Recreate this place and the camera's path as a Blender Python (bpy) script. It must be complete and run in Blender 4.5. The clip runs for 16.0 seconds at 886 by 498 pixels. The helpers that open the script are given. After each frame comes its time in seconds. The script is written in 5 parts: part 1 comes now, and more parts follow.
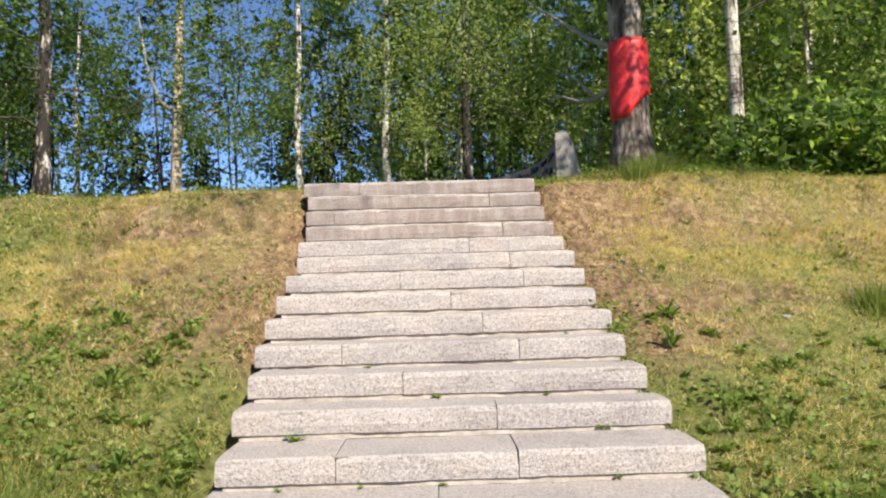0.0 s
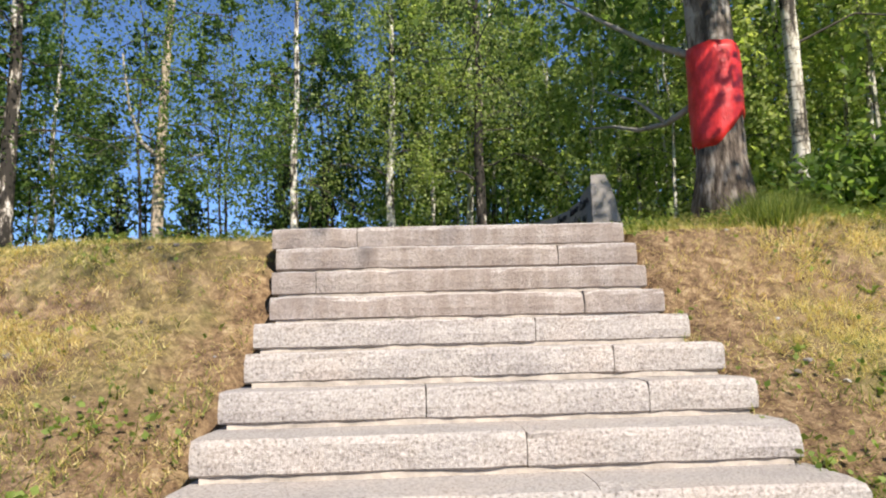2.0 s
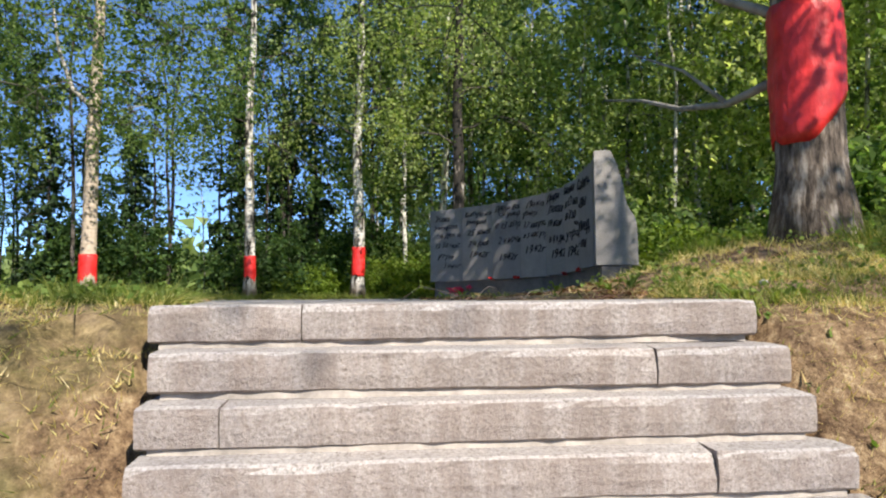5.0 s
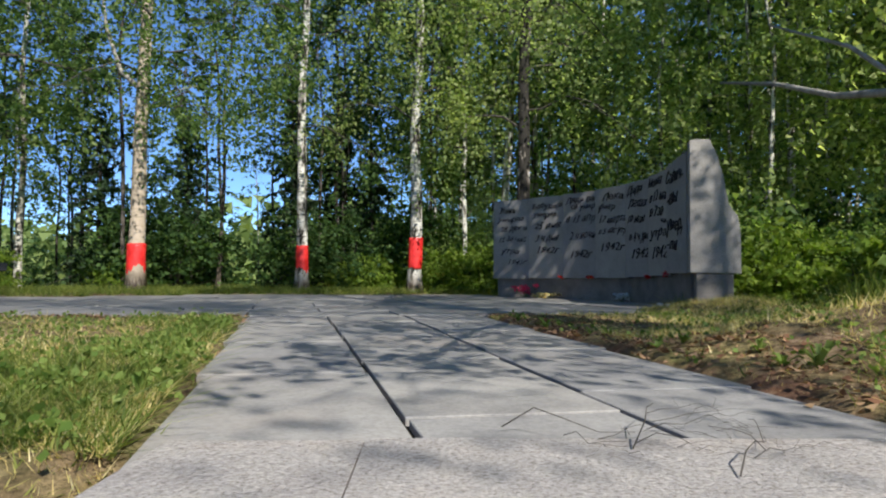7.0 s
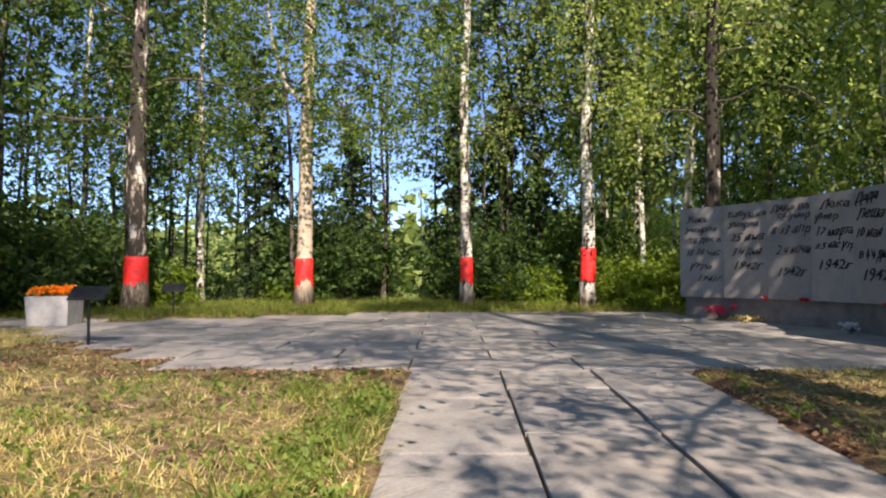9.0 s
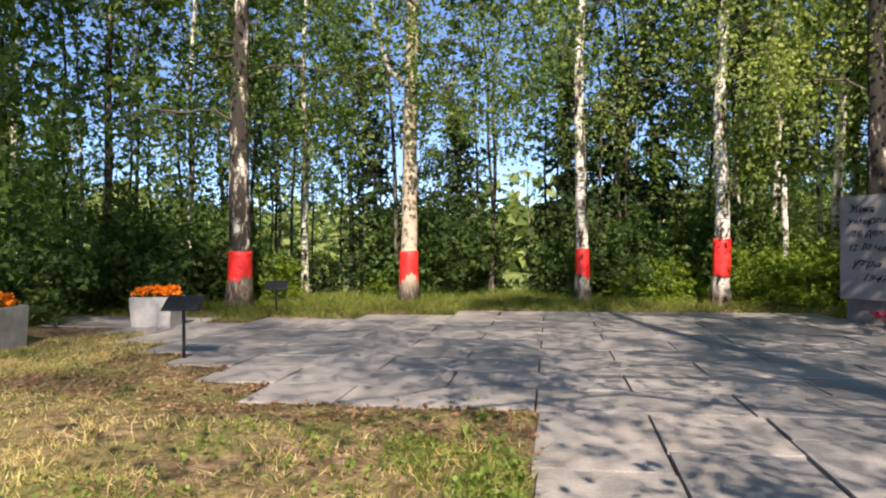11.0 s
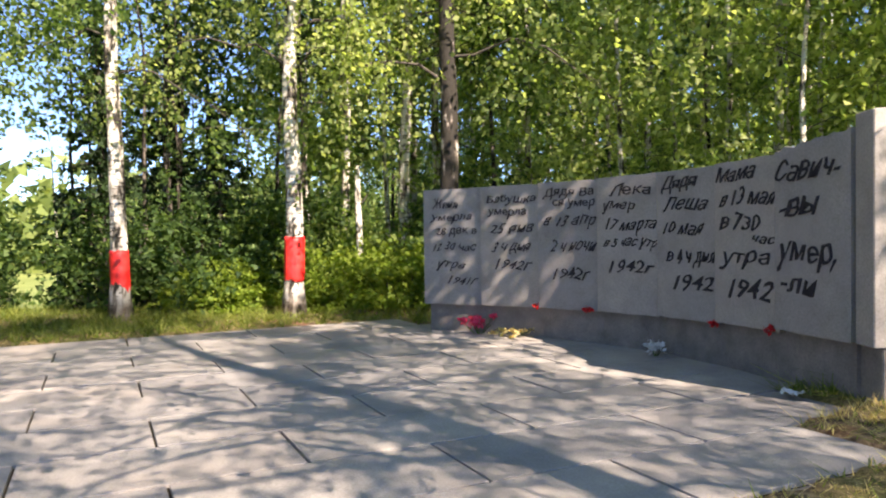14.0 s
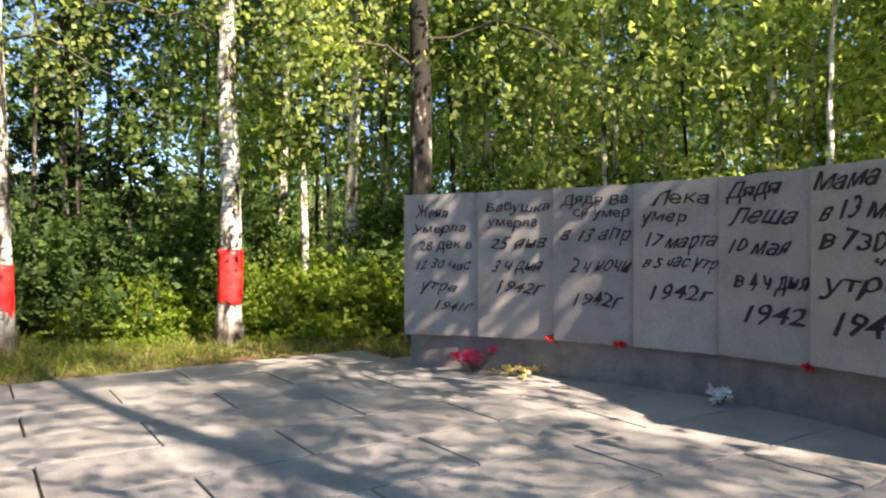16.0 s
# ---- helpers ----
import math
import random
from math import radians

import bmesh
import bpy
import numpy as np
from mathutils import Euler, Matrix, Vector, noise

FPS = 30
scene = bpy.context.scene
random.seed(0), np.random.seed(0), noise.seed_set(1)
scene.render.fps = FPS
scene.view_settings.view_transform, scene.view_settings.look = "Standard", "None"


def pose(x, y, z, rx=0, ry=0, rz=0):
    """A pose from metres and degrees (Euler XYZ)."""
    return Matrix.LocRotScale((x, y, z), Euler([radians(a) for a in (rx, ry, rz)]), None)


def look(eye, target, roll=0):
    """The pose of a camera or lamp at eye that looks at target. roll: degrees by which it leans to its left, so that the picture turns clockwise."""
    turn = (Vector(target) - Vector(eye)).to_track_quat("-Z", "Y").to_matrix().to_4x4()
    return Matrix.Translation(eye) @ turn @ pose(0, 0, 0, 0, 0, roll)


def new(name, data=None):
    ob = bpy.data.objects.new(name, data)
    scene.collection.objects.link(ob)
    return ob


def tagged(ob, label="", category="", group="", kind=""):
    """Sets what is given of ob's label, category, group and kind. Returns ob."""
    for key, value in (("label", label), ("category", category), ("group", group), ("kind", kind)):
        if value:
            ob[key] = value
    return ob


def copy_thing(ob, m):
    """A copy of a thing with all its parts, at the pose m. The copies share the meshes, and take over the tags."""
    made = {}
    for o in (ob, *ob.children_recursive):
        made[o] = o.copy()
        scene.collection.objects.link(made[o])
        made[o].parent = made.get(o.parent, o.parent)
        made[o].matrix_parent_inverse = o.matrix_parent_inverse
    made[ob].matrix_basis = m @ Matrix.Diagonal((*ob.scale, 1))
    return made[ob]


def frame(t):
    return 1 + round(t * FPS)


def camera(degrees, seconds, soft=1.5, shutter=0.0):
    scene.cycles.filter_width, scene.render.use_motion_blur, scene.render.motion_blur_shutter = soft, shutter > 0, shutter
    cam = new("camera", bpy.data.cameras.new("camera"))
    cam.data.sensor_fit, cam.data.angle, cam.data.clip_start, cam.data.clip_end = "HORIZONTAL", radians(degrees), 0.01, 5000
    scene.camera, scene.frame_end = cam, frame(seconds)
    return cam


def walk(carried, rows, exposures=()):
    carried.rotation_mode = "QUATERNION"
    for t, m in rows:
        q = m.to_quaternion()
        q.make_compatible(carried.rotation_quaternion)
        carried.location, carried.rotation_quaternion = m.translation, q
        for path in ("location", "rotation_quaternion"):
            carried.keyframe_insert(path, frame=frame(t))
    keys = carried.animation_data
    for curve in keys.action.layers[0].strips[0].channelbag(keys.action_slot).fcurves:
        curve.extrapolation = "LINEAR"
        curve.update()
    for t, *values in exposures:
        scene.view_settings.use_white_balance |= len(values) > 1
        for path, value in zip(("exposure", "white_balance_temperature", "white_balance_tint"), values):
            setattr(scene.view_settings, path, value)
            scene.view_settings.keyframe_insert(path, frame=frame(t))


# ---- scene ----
cam = camera(63.8, 16.0, soft=2.1, shutter=0.0)
PATH = [
    (0, (0.28, 0.324, -0.998), (0.184, 2.318, -0.871), -1.7),
    (0.5, (0.198, 0.988, -0.994), (0.1, 2.982, -0.877), -1.4),
    (1, (0.08, 1.492, -0.979), (-0.023, 3.481, -0.8), -1.0),
    (1.5, (0.012, 2.048, -0.868), (-0.098, 4.029, -0.615), -1.2),
    (2, (-0.047, 2.472, -0.696), (-0.143, 4.451, -0.421), -1.5),
    (2.5, (-0.021, 2.775, -0.583), (-0.085, 4.758, -0.331), -1.4),
    (3, (-0.086, 3.089, -0.447), (-0.122, 5.075, -0.217), -1.1),
    (3.5, (-0.122, 3.391, -0.307), (-0.124, 5.38, -0.092), -0.5),
    (6, (-0.377, 4.703, 0.218), (-0.384, 6.701, 0.309), -0.3),
    (6.5, (-0.418, 5.024, 0.324), (-0.499, 7.021, 0.406), -0.0),
    (7, (-0.46, 5.273, 0.399), (-0.615, 7.266, 0.474), 0.4),
    (7.5, (-0.497, 5.524, 0.498), (-0.707, 7.512, 0.554), 0.9),
    (8, (-0.565, 5.79, 0.603), (-0.838, 7.77, 0.676), 1.6),
    (8.5, (-0.697, 6.064, 0.748), (-1.056, 8.03, 0.822), 1.0),
    (9, (-0.79, 6.277, 0.875), (-1.387, 8.185, 0.924), -0.1),
    (9.5, (-0.87, 6.412, 1.018), (-1.75, 8.207, 0.995), -0.5),
    (12, (-1.497, 7.997, 1.209), (-2.295, 9.831, 1.22), 0.1),
    (12.5, (-1.518, 8.463, 1.24), (-1.984, 10.408, 1.257), -0.8),
    (13, (-1.611, 8.924, 1.266), (-1.639, 10.924, 1.234), -0.8),
    (13.5, (-1.713, 9.425, 1.276), (-1.531, 11.417, 1.239), -1.1),
    (14, (-1.764, 9.841, 1.28), (-1.454, 11.816, 1.236), -0.8),
    (14.5, (-1.978, 10.237, 1.307), (-1.497, 12.177, 1.232), -0.7),
    (15, (-2.047, 10.748, 1.312), (-1.532, 12.679, 1.251), -0.9),
    (15.5, (-2.227, 11.238, 1.329), (-1.713, 13.17, 1.281), -0.7),
    (16, (-2.351, 11.721, 1.341), (-1.777, 13.636, 1.322), -0.2),
]
EXPOSURES = [(0, 0.72, 6550, 11), (3.5, 0.78, 6500, 11), (6, 0.78, 6200, 9), (7, 0.5, 6050, 7), (7.5, 0.0, 5850, 4), (8, 0.05, 5900, 6), (8.5, 0.5, 6400, 11), (9, 1.0, 7100, 18),
             (9.5, 1.0, 7200, 18), (12, 1.1, 7000, 17), (13, 1.6, 7250, 20), (14, 1.8, 7300, 19), (16, 1.9, 7400, 19)]
walk(cam, [(t, look(eye, target, roll)) for t, eye, target, roll in PATH], EXPOSURES)

# world and sun
SUN_EL = radians(40)
SUN_ROT = math.atan2(0.5, -0.87)
world = bpy.data.worlds.new("world")
scene.world = world
world.use_nodes = True
wn = world.node_tree
sky = wn.nodes.new("ShaderNodeTexSky")
sky.sky_type = "NISHITA"
sky.sun_disc = False
sky.sun_elevation = SUN_EL
sky.sun_rotation = SUN_ROT
sky.air_density, sky.dust_density, sky.ozone_density = 0.58, 0.0, 6.0
bg = wn.nodes["Background"]
wn.links.new(sky.outputs[0], bg.inputs[0])
bg.inputs[1].default_value = 0.125
sun = new("sun", bpy.data.lights.new("sun", "SUN"))
sun.data.energy = 5.0
sun.data.angle = radians(0.53)
sun.data.color = (1.0, 0.93, 0.82)
SD = Vector((math.sin(SUN_ROT) * math.cos(SUN_EL), math.cos(SUN_ROT) * math.cos(SUN_EL), math.sin(SUN_EL)))
sun.matrix_world = look(SD * 60, (0, 0, 0))


# materials
def mat(name, rough=0.9):
    m = bpy.data.materials.new(name)
    m.use_nodes = True
    b = m.node_tree.nodes["Principled BSDF"]
    b.inputs["Roughness"].default_value = rough
    b.inputs["Specular IOR Level"].default_value = 0.25
    return m, m.node_tree, b


def nd(nt, kind, **vals):
    n = nt.nodes.new(kind)
    for k, v in vals.items():
        n.inputs[k.replace("_", " ")].default_value = v
    return n


def coords(nt, scale=(1, 1, 1), kind="Object"):
    tc = nt.nodes.new("ShaderNodeTexCoord")
    mp = nt.nodes.new("ShaderNodeMapping")
    mp.inputs["Scale"].default_value = scale
    nt.links.new(tc.outputs[kind], mp.inputs["Vector"])
    return mp.outputs[0]


def world_pos(nt):
    return nt.nodes.new("ShaderNodeNewGeometry").outputs["Position"]


def ramp(nt, src, stops):
    r = nt.nodes.new("ShaderNodeValToRGB")
    e = r.color_ramp.elements
    while len(e) < len(stops):
        e.new(0.5)
    for el, (pos, col) in zip(e, stops):
        el.position = pos
        el.color = (*col, 1) if len(col) == 3 else (col[0],) * 3 + (1,)
    nt.links.new(src, r.inputs[0])
    return r.outputs[0]


def noise_of(nt, vec, scale, detail=4.0, rough=0.6):
    n = nd(nt, "ShaderNodeTexNoise", Scale=scale, Detail=detail, Roughness=rough)
    nt.links.new(vec, n.inputs["Vector"])
    return n.outputs["Fac"]


def mixc(nt, fac, a, b, mode="MIX"):
    m = nt.nodes.new("ShaderNodeMix")
    m.data_type, m.blend_type = "RGBA", mode
    for s, v in ((0, fac), (6, a), (7, b)):
        if isinstance(v, (int, float)):
            m.inputs[s].default_value = v
        elif isinstance(v, tuple):
            m.inputs[s].default_value = (*v, 1)
        else:
            nt.links.new(v, m.inputs[s])
    return m.outputs[2]


def bump(nt, b, h, strength=0.5, dist=0.02):
    n = nd(nt, "ShaderNodeBump", Strength=strength, Distance=dist)
    nt.links.new(h, n.inputs["Height"])
    nt.links.new(n.outputs[0], b.inputs["Normal"])


def obj_random(nt):
    return nt.nodes.new("ShaderNodeObjectInfo").outputs["Random"]


def granite():
    m, nt, b = mat("granite", 0.85)
    p = world_pos(nt)
    sp = ramp(nt, noise_of(nt, p, 85, 4, 0.8), [(0.34, (0.17, 0.145, 0.13)), (0.44, (0.39, 0.36, 0.335)), (0.56, (0.50, 0.465, 0.44)), (0.68, (0.64, 0.60, 0.57))])
    tint = ramp(nt, noise_of(nt, p, 2.2, 4), [(0.3, (0.78, 0.75, 0.75)), (0.5, (0.95, 0.92, 0.9)), (0.7, (1.0, 0.93, 0.88))])
    c = mixc(nt, 1.0, sp, tint, "MULTIPLY")
    # soot and damp streaks that run down the upper risers
    mp = nt.nodes.new("ShaderNodeMapping")
    mp.inputs["Scale"].default_value = (1, 1, 0.12)
    nt.links.new(p, mp.inputs["Vector"])
    streak = ramp(nt, noise_of(nt, mp.outputs[0], 16, 3), [(0.42, (0,)), (0.60, (1,))])
    sx = nt.nodes.new("ShaderNodeSeparateXYZ")
    nt.links.new(p, sx.inputs[0])
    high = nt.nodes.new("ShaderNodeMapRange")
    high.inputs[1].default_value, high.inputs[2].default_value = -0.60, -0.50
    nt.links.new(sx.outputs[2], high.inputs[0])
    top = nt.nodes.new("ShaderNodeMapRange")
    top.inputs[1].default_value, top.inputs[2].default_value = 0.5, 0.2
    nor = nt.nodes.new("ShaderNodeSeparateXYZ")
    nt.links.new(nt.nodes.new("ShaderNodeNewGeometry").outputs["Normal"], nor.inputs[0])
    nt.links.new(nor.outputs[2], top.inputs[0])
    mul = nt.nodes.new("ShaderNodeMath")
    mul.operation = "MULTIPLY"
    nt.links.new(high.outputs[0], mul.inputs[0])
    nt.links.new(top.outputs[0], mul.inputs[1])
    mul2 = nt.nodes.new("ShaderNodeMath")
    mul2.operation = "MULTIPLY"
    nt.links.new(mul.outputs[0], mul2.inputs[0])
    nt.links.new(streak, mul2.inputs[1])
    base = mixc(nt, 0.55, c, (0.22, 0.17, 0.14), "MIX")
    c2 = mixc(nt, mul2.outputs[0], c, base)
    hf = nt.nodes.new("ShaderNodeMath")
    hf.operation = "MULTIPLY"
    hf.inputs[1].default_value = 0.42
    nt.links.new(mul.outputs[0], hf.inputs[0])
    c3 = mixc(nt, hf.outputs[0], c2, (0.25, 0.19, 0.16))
    nt.links.new(c3, b.inputs["Base Color"])
    bump(nt, b, noise_of(nt, p, 38, 5, 0.75), 0.8, 0.016)
    return m


def concrete(name, lo, hi, warm, scale=1.0):
    m, nt, b = mat(name, 0.92)
    p = world_pos(nt)
    c = ramp(nt, noise_of(nt, p, 1.7 * scale, 6, 0.65), [(0.3, lo), (0.7, hi)])
    fine = ramp(nt, noise_of(nt, p, 60, 3, 0.7), [(0.35, (0.72,)), (0.6, (1.0,))])
    c = mixc(nt, 0.8, c, fine, "MULTIPLY")
    r = ramp(nt, obj_random(nt), [(0, (0.82, 0.82, 0.84)), (1, (1.05, 1.02, 0.98))])
    c = mixc(nt, 1.0, c, r, "MULTIPLY")
    st = ramp(nt, noise_of(nt, p, 0.7, 4, 0.7), [(0.52, (0,)), (0.68, (0.6,))])
    c = mixc(nt, st, c, warm)
    nt.links.new(c, b.inputs["Base Color"])
    bump(nt, b, noise_of(nt, p, 45, 4, 0.7), 0.4, 0.006)
    return m


def ground_mat():
    m, nt, b = mat("turf_soil", 1.0)
    p = world_pos(nt)
    soil = ramp(nt, noise_of(nt, p, 9, 6, 0.7), [(0.36, (0.06, 0.035, 0.02)), (0.5, (0.21, 0.135, 0.08)), (0.64, (0.44, 0.31, 0.19))])
    grass = ramp(nt, noise_of(nt, p, 20, 7, 0.8), [(0.36, (0.06, 0.05, 0.018)), (0.5, (0.25, 0.19, 0.08)), (0.64, (0.50, 0.38, 0.18))])
    k = ramp(nt, noise_of(nt, p, 0.9, 6, 0.65), [(0.42, (1,)), (0.56, (0,))])
    c = mixc(nt, k, grass, soil)
    green = ramp(nt, noise_of(nt, p, 18, 5, 0.7), [(0.3, (0.05, 0.065, 0.016)), (0.5, (0.16, 0.17, 0.05)), (0.7, (0.30, 0.27, 0.09))])
    g = ramp(nt, noise_of(nt, p, 0.55, 5, 0.6), [(0.5, (0,)), (0.62, (1,))])
    c = mixc(nt, g, c, green)
    # trodden brown soil beside the path and the steps
    sp = nt.nodes.new("ShaderNodeSeparateXYZ")
    nt.links.new(p, sp.inputs[0])
    ed = nt.nodes.new("ShaderNodeMath")
    ed.operation = "MULTIPLY_ADD"
    ed.inputs[1].default_value, ed.inputs[2].default_value = 0.22, -2.2
    nt.links.new(sp.outputs[1], ed.inputs[0])
    dx = nt.nodes.new("ShaderNodeMath")
    dx.operation = "ADD"
    nt.links.new(sp.outputs[0], dx.inputs[0])
    nt.links.new(ed.outputs[0], dx.inputs[1])
    wob = nt.nodes.new("ShaderNodeMath")
    wob.operation = "MULTIPLY_ADD"
    wob.inputs[1].default_value = 1.6
    nt.links.new(noise_of(nt, p, 1.1, 5, 0.65), wob.inputs[0])
    nt.links.new(dx.outputs[0], wob.inputs[2])
    band = ramp(nt, wob.outputs[0], [(0.35, (0,)), (0.55, (1,)), (0.85, (1,)), (1.0, (0,))])
    c = mixc(nt, band, c, ramp(nt, noise_of(nt, p, 16, 6, 0.75), [(0.3, (0.07, 0.035, 0.02)), (0.5, (0.19, 0.10, 0.06)), (0.7, (0.34, 0.22, 0.13))]))
    # eroded soil on both flanks of the stairs
    off = nt.nodes.new("ShaderNodeMath")
    off.operation = "ADD"
    off.inputs[1].default_value = -0.10
    nt.links.new(sp.outputs[0], off.inputs[0])
    flank = nt.nodes.new("ShaderNodeMath")
    flank.operation = "ABSOLUTE"
    nt.links.new(off.outputs[0], flank.inputs[0])
    ragged = nt.nodes.new("ShaderNodeMath")
    ragged.operation = "MULTIPLY_ADD"
    ragged.inputs[1].default_value = 2.0
    nt.links.new(noise_of(nt, p, 1.7, 5, 0.7), ragged.inputs[0])
    nt.links.new(flank.outputs[0], ragged.inputs[2])
    fm = nt.nodes.new("ShaderNodeMapRange")
    fm.inputs[1].default_value, fm.inputs[2].default_value = 2.75, 2.35
    nt.links.new(ragged.outputs[0], fm.inputs[0])
    fy = nt.nodes.new("ShaderNodeMapRange")
    fy.inputs[1].default_value, fy.inputs[2].default_value = 7.3, 6.7
    nt.links.new(sp.outputs[1], fy.inputs[0])
    fl = nt.nodes.new("ShaderNodeMath")
    fl.operation = "MULTIPLY"
    nt.links.new(fm.outputs[0], fl.inputs[0])
    nt.links.new(fy.outputs[0], fl.inputs[1])
    c = mixc(nt, fl.outputs[0], c, ramp(nt, noise_of(nt, p, 13, 8, 0.85), [(0.36, (0.035, 0.020, 0.012)), (0.46, (0.18, 0.11, 0.06)), (0.55, (0.33, 0.22, 0.12)), (0.66, (0.58, 0.44, 0.26))]))
    # damp green growth low on the bank
    lowz = nt.nodes.new("ShaderNodeMath")
    lowz.operation = "MULTIPLY_ADD"
    lowz.inputs[1].default_value = 1.1
    nt.links.new(noise_of(nt, p, 1.6, 5, 0.65), lowz.inputs[0])
    nt.links.new(sp.outputs[2], lowz.inputs[2])
    low_mask = nt.nodes.new("ShaderNodeMapRange")
    low_mask.inputs[1].default_value, low_mask.inputs[2].default_value = -0.70, -0.95
    nt.links.new(lowz.outputs[0], low_mask.inputs[0])
    c = mixc(nt, low_mask.outputs[0], c, green)
    # woodland floor and meadows away from the lawn
    ln = nt.nodes.new("ShaderNodeVectorMath")
    ln.operation = "DISTANCE"
    ln.inputs[1].default_value = (-1.0, 9.0, 0.0)
    nt.links.new(p, ln.inputs[0])
    far = nt.nodes.new("ShaderNodeMapRange")
    far.inputs[1].default_value, far.inputs[2].default_value = 12.0, 16.0
    nt.links.new(ln.outputs["Value"], far.inputs[0])
    c = mixc(nt, far.outputs[0], c, mixc(nt, 0.5, green, (0.04, 0.05, 0.02)))
    vfar = nt.nodes.new("ShaderNodeMapRange")
    vfar.inputs[1].default_value, vfar.inputs[2].default_value = 38.0, 50.0
    nt.links.new(ln.outputs["Value"], vfar.inputs[0])
    c = mixc(nt, vfar.outputs[0], c, ramp(nt, noise_of(nt, p, 0.15, 5), [(0.3, (0.13, 0.17, 0.045)), (0.7, (0.26, 0.30, 0.09))]))
    nt.links.new(c, b.inputs["Base Color"])
    bump(nt, b, noise_of(nt, p, 22, 6, 0.75), 0.9, 0.04)
    return m


def leaf_mat(name, stops, trans=0.45, hue=None):
    m, nt, b = mat(name, 0.55)
    g = nt.nodes.new("ShaderNodeNewGeometry")
    c = ramp(nt, g.outputs["Random Per Island"], stops)
    if hue:
        c = mixc(nt, 1.0, c, ramp(nt, obj_random(nt), hue), "MULTIPLY")
    nt.links.new(c, b.inputs["Base Color"])
    if trans:
        t = nt.nodes.new("ShaderNodeBsdfTranslucent")
        nt.links.new(mixc(nt, 1.0, c, (1.7, 1.75, 0.95), "MULTIPLY"), t.inputs[0])
        mx = nt.nodes.new("ShaderNodeMixShader")
        mx.inputs[0].default_value = trans
        nt.links.new(b.outputs[0], mx.inputs[1])
        nt.links.new(t.outputs[0], mx.inputs[2])
        nt.links.new(mx.outputs[0], nt.nodes["Material Output"].inputs[0])
    return m


def bark(name, white, mid, dark, lo=0.42, hi=0.5, base_h=0.9, marks=0.85):
    m, nt, b = mat(name, 0.85)
    v = coords(nt, (1, 1, 0.30))
    flat = coords(nt, (1, 1, 5.0))
    c = ramp(nt, noise_of(nt, v, 7, 5, 0.6), [(lo, dark), (lo + 0.06, mid), (hi + 0.05, white)])
    dash = ramp(nt, noise_of(nt, flat, 5.5, 4, 0.6), [(0.56, (0,)), (0.62, (marks,))])
    c = mixc(nt, dash, c, dark)
    p = coords(nt)
    sx = nt.nodes.new("ShaderNodeSeparateXYZ")
    nt.links.new(p, sx.inputs[0])
    low = nt.nodes.new("ShaderNodeMapRange")
    low.inputs[1].default_value, low.inputs[2].default_value = base_h, base_h * 0.4
    nt.links.new(sx.outputs[2], low.inputs[0])
    rough_c = ramp(nt, noise_of(nt, coords(nt, (1, 1, 0.2)), 18, 5, 0.7), [(0.35, (0.035, 0.026, 0.02)), (0.50, (0.17, 0.13, 0.10)), (0.64, (0.42, 0.36, 0.30))])
    c = mixc(nt, low.outputs[0], c, rough_c)
    nt.links.new(c, b.inputs["Base Color"])
    bump(nt, b, noise_of(nt, coords(nt, (1, 1, 0.35)), 22, 6, 0.7), 0.8, 0.03)
    return m


def plain(name, col, rough=0.8, var=0.25, scale=8, metal=0.0):
    m, nt, b = mat(name, rough)
    b.inputs["Metallic"].default_value = metal
    dark = tuple(v * (1 - var) for v in col)
    c = ramp(nt, noise_of(nt, coords(nt), scale, 5, 0.65), [(0.3, dark), (0.65, col)])
    nt.links.new(c, b.inputs["Base Color"])
    bump(nt, b, noise_of(nt, coords(nt), scale * 5, 4), 0.3, 0.004)
    return m


def red_mat():
    m, nt, b = mat("red_fabric", 0.42)
    c = ramp(nt, noise_of(nt, coords(nt), 6, 4), [(0.35, (0.50, 0.012, 0.012)), (0.65, (0.85, 0.045, 0.04))])
    nt.links.new(c, b.inputs["Base Color"])
    b.inputs["Specular IOR Level"].default_value = 0.5
    bump(nt, b, noise_of(nt, coords(nt, (1, 1, 0.5)), 14, 3), 0.7, 0.02)
    return m


M_GRANITE = granite()
M_PATH = concrete("path_concrete", (0.27, 0.255, 0.245), (0.44, 0.415, 0.39), (0.40, 0.34, 0.29))
M_STELE = concrete("stele_concrete", (0.30, 0.28, 0.262), (0.42, 0.39, 0.365), (0.32, 0.29, 0.27), 1.6)
M_PLINTH = concrete("plinth_concrete", (0.16, 0.145, 0.135), (0.30, 0.27, 0.25), (0.13, 0.115, 0.1), 2.0)
M_GROUND = ground_mat()
M_JOINT = plain("joint_soil", (0.07, 0.055, 0.035), 1.0, 0.5, 12)
M_BIRCH = bark("birch_bark", (0.66, 0.62, 0.56), (0.38, 0.34, 0.29), (0.03, 0.026, 0.022), 0.42, 0.5, 0.45)
M_BIRCH_TAN = bark("birch_bark_tan", (0.50, 0.40, 0.30), (0.36, 0.27, 0.19), (0.10, 0.075, 0.055), 0.26, 0.32, 0.5, 0.3)
M_DARKBARK = bark("dark_bark", (0.20, 0.17, 0.145), (0.09, 0.075, 0.06), (0.022, 0.018, 0.015), 0.45, 0.55)
M_FAR_BIRCH = bark("young_birch_bark", (0.62, 0.58, 0.50), (0.30, 0.26, 0.21), (0.04, 0.034, 0.028), 0.40, 0.46, 0.4)
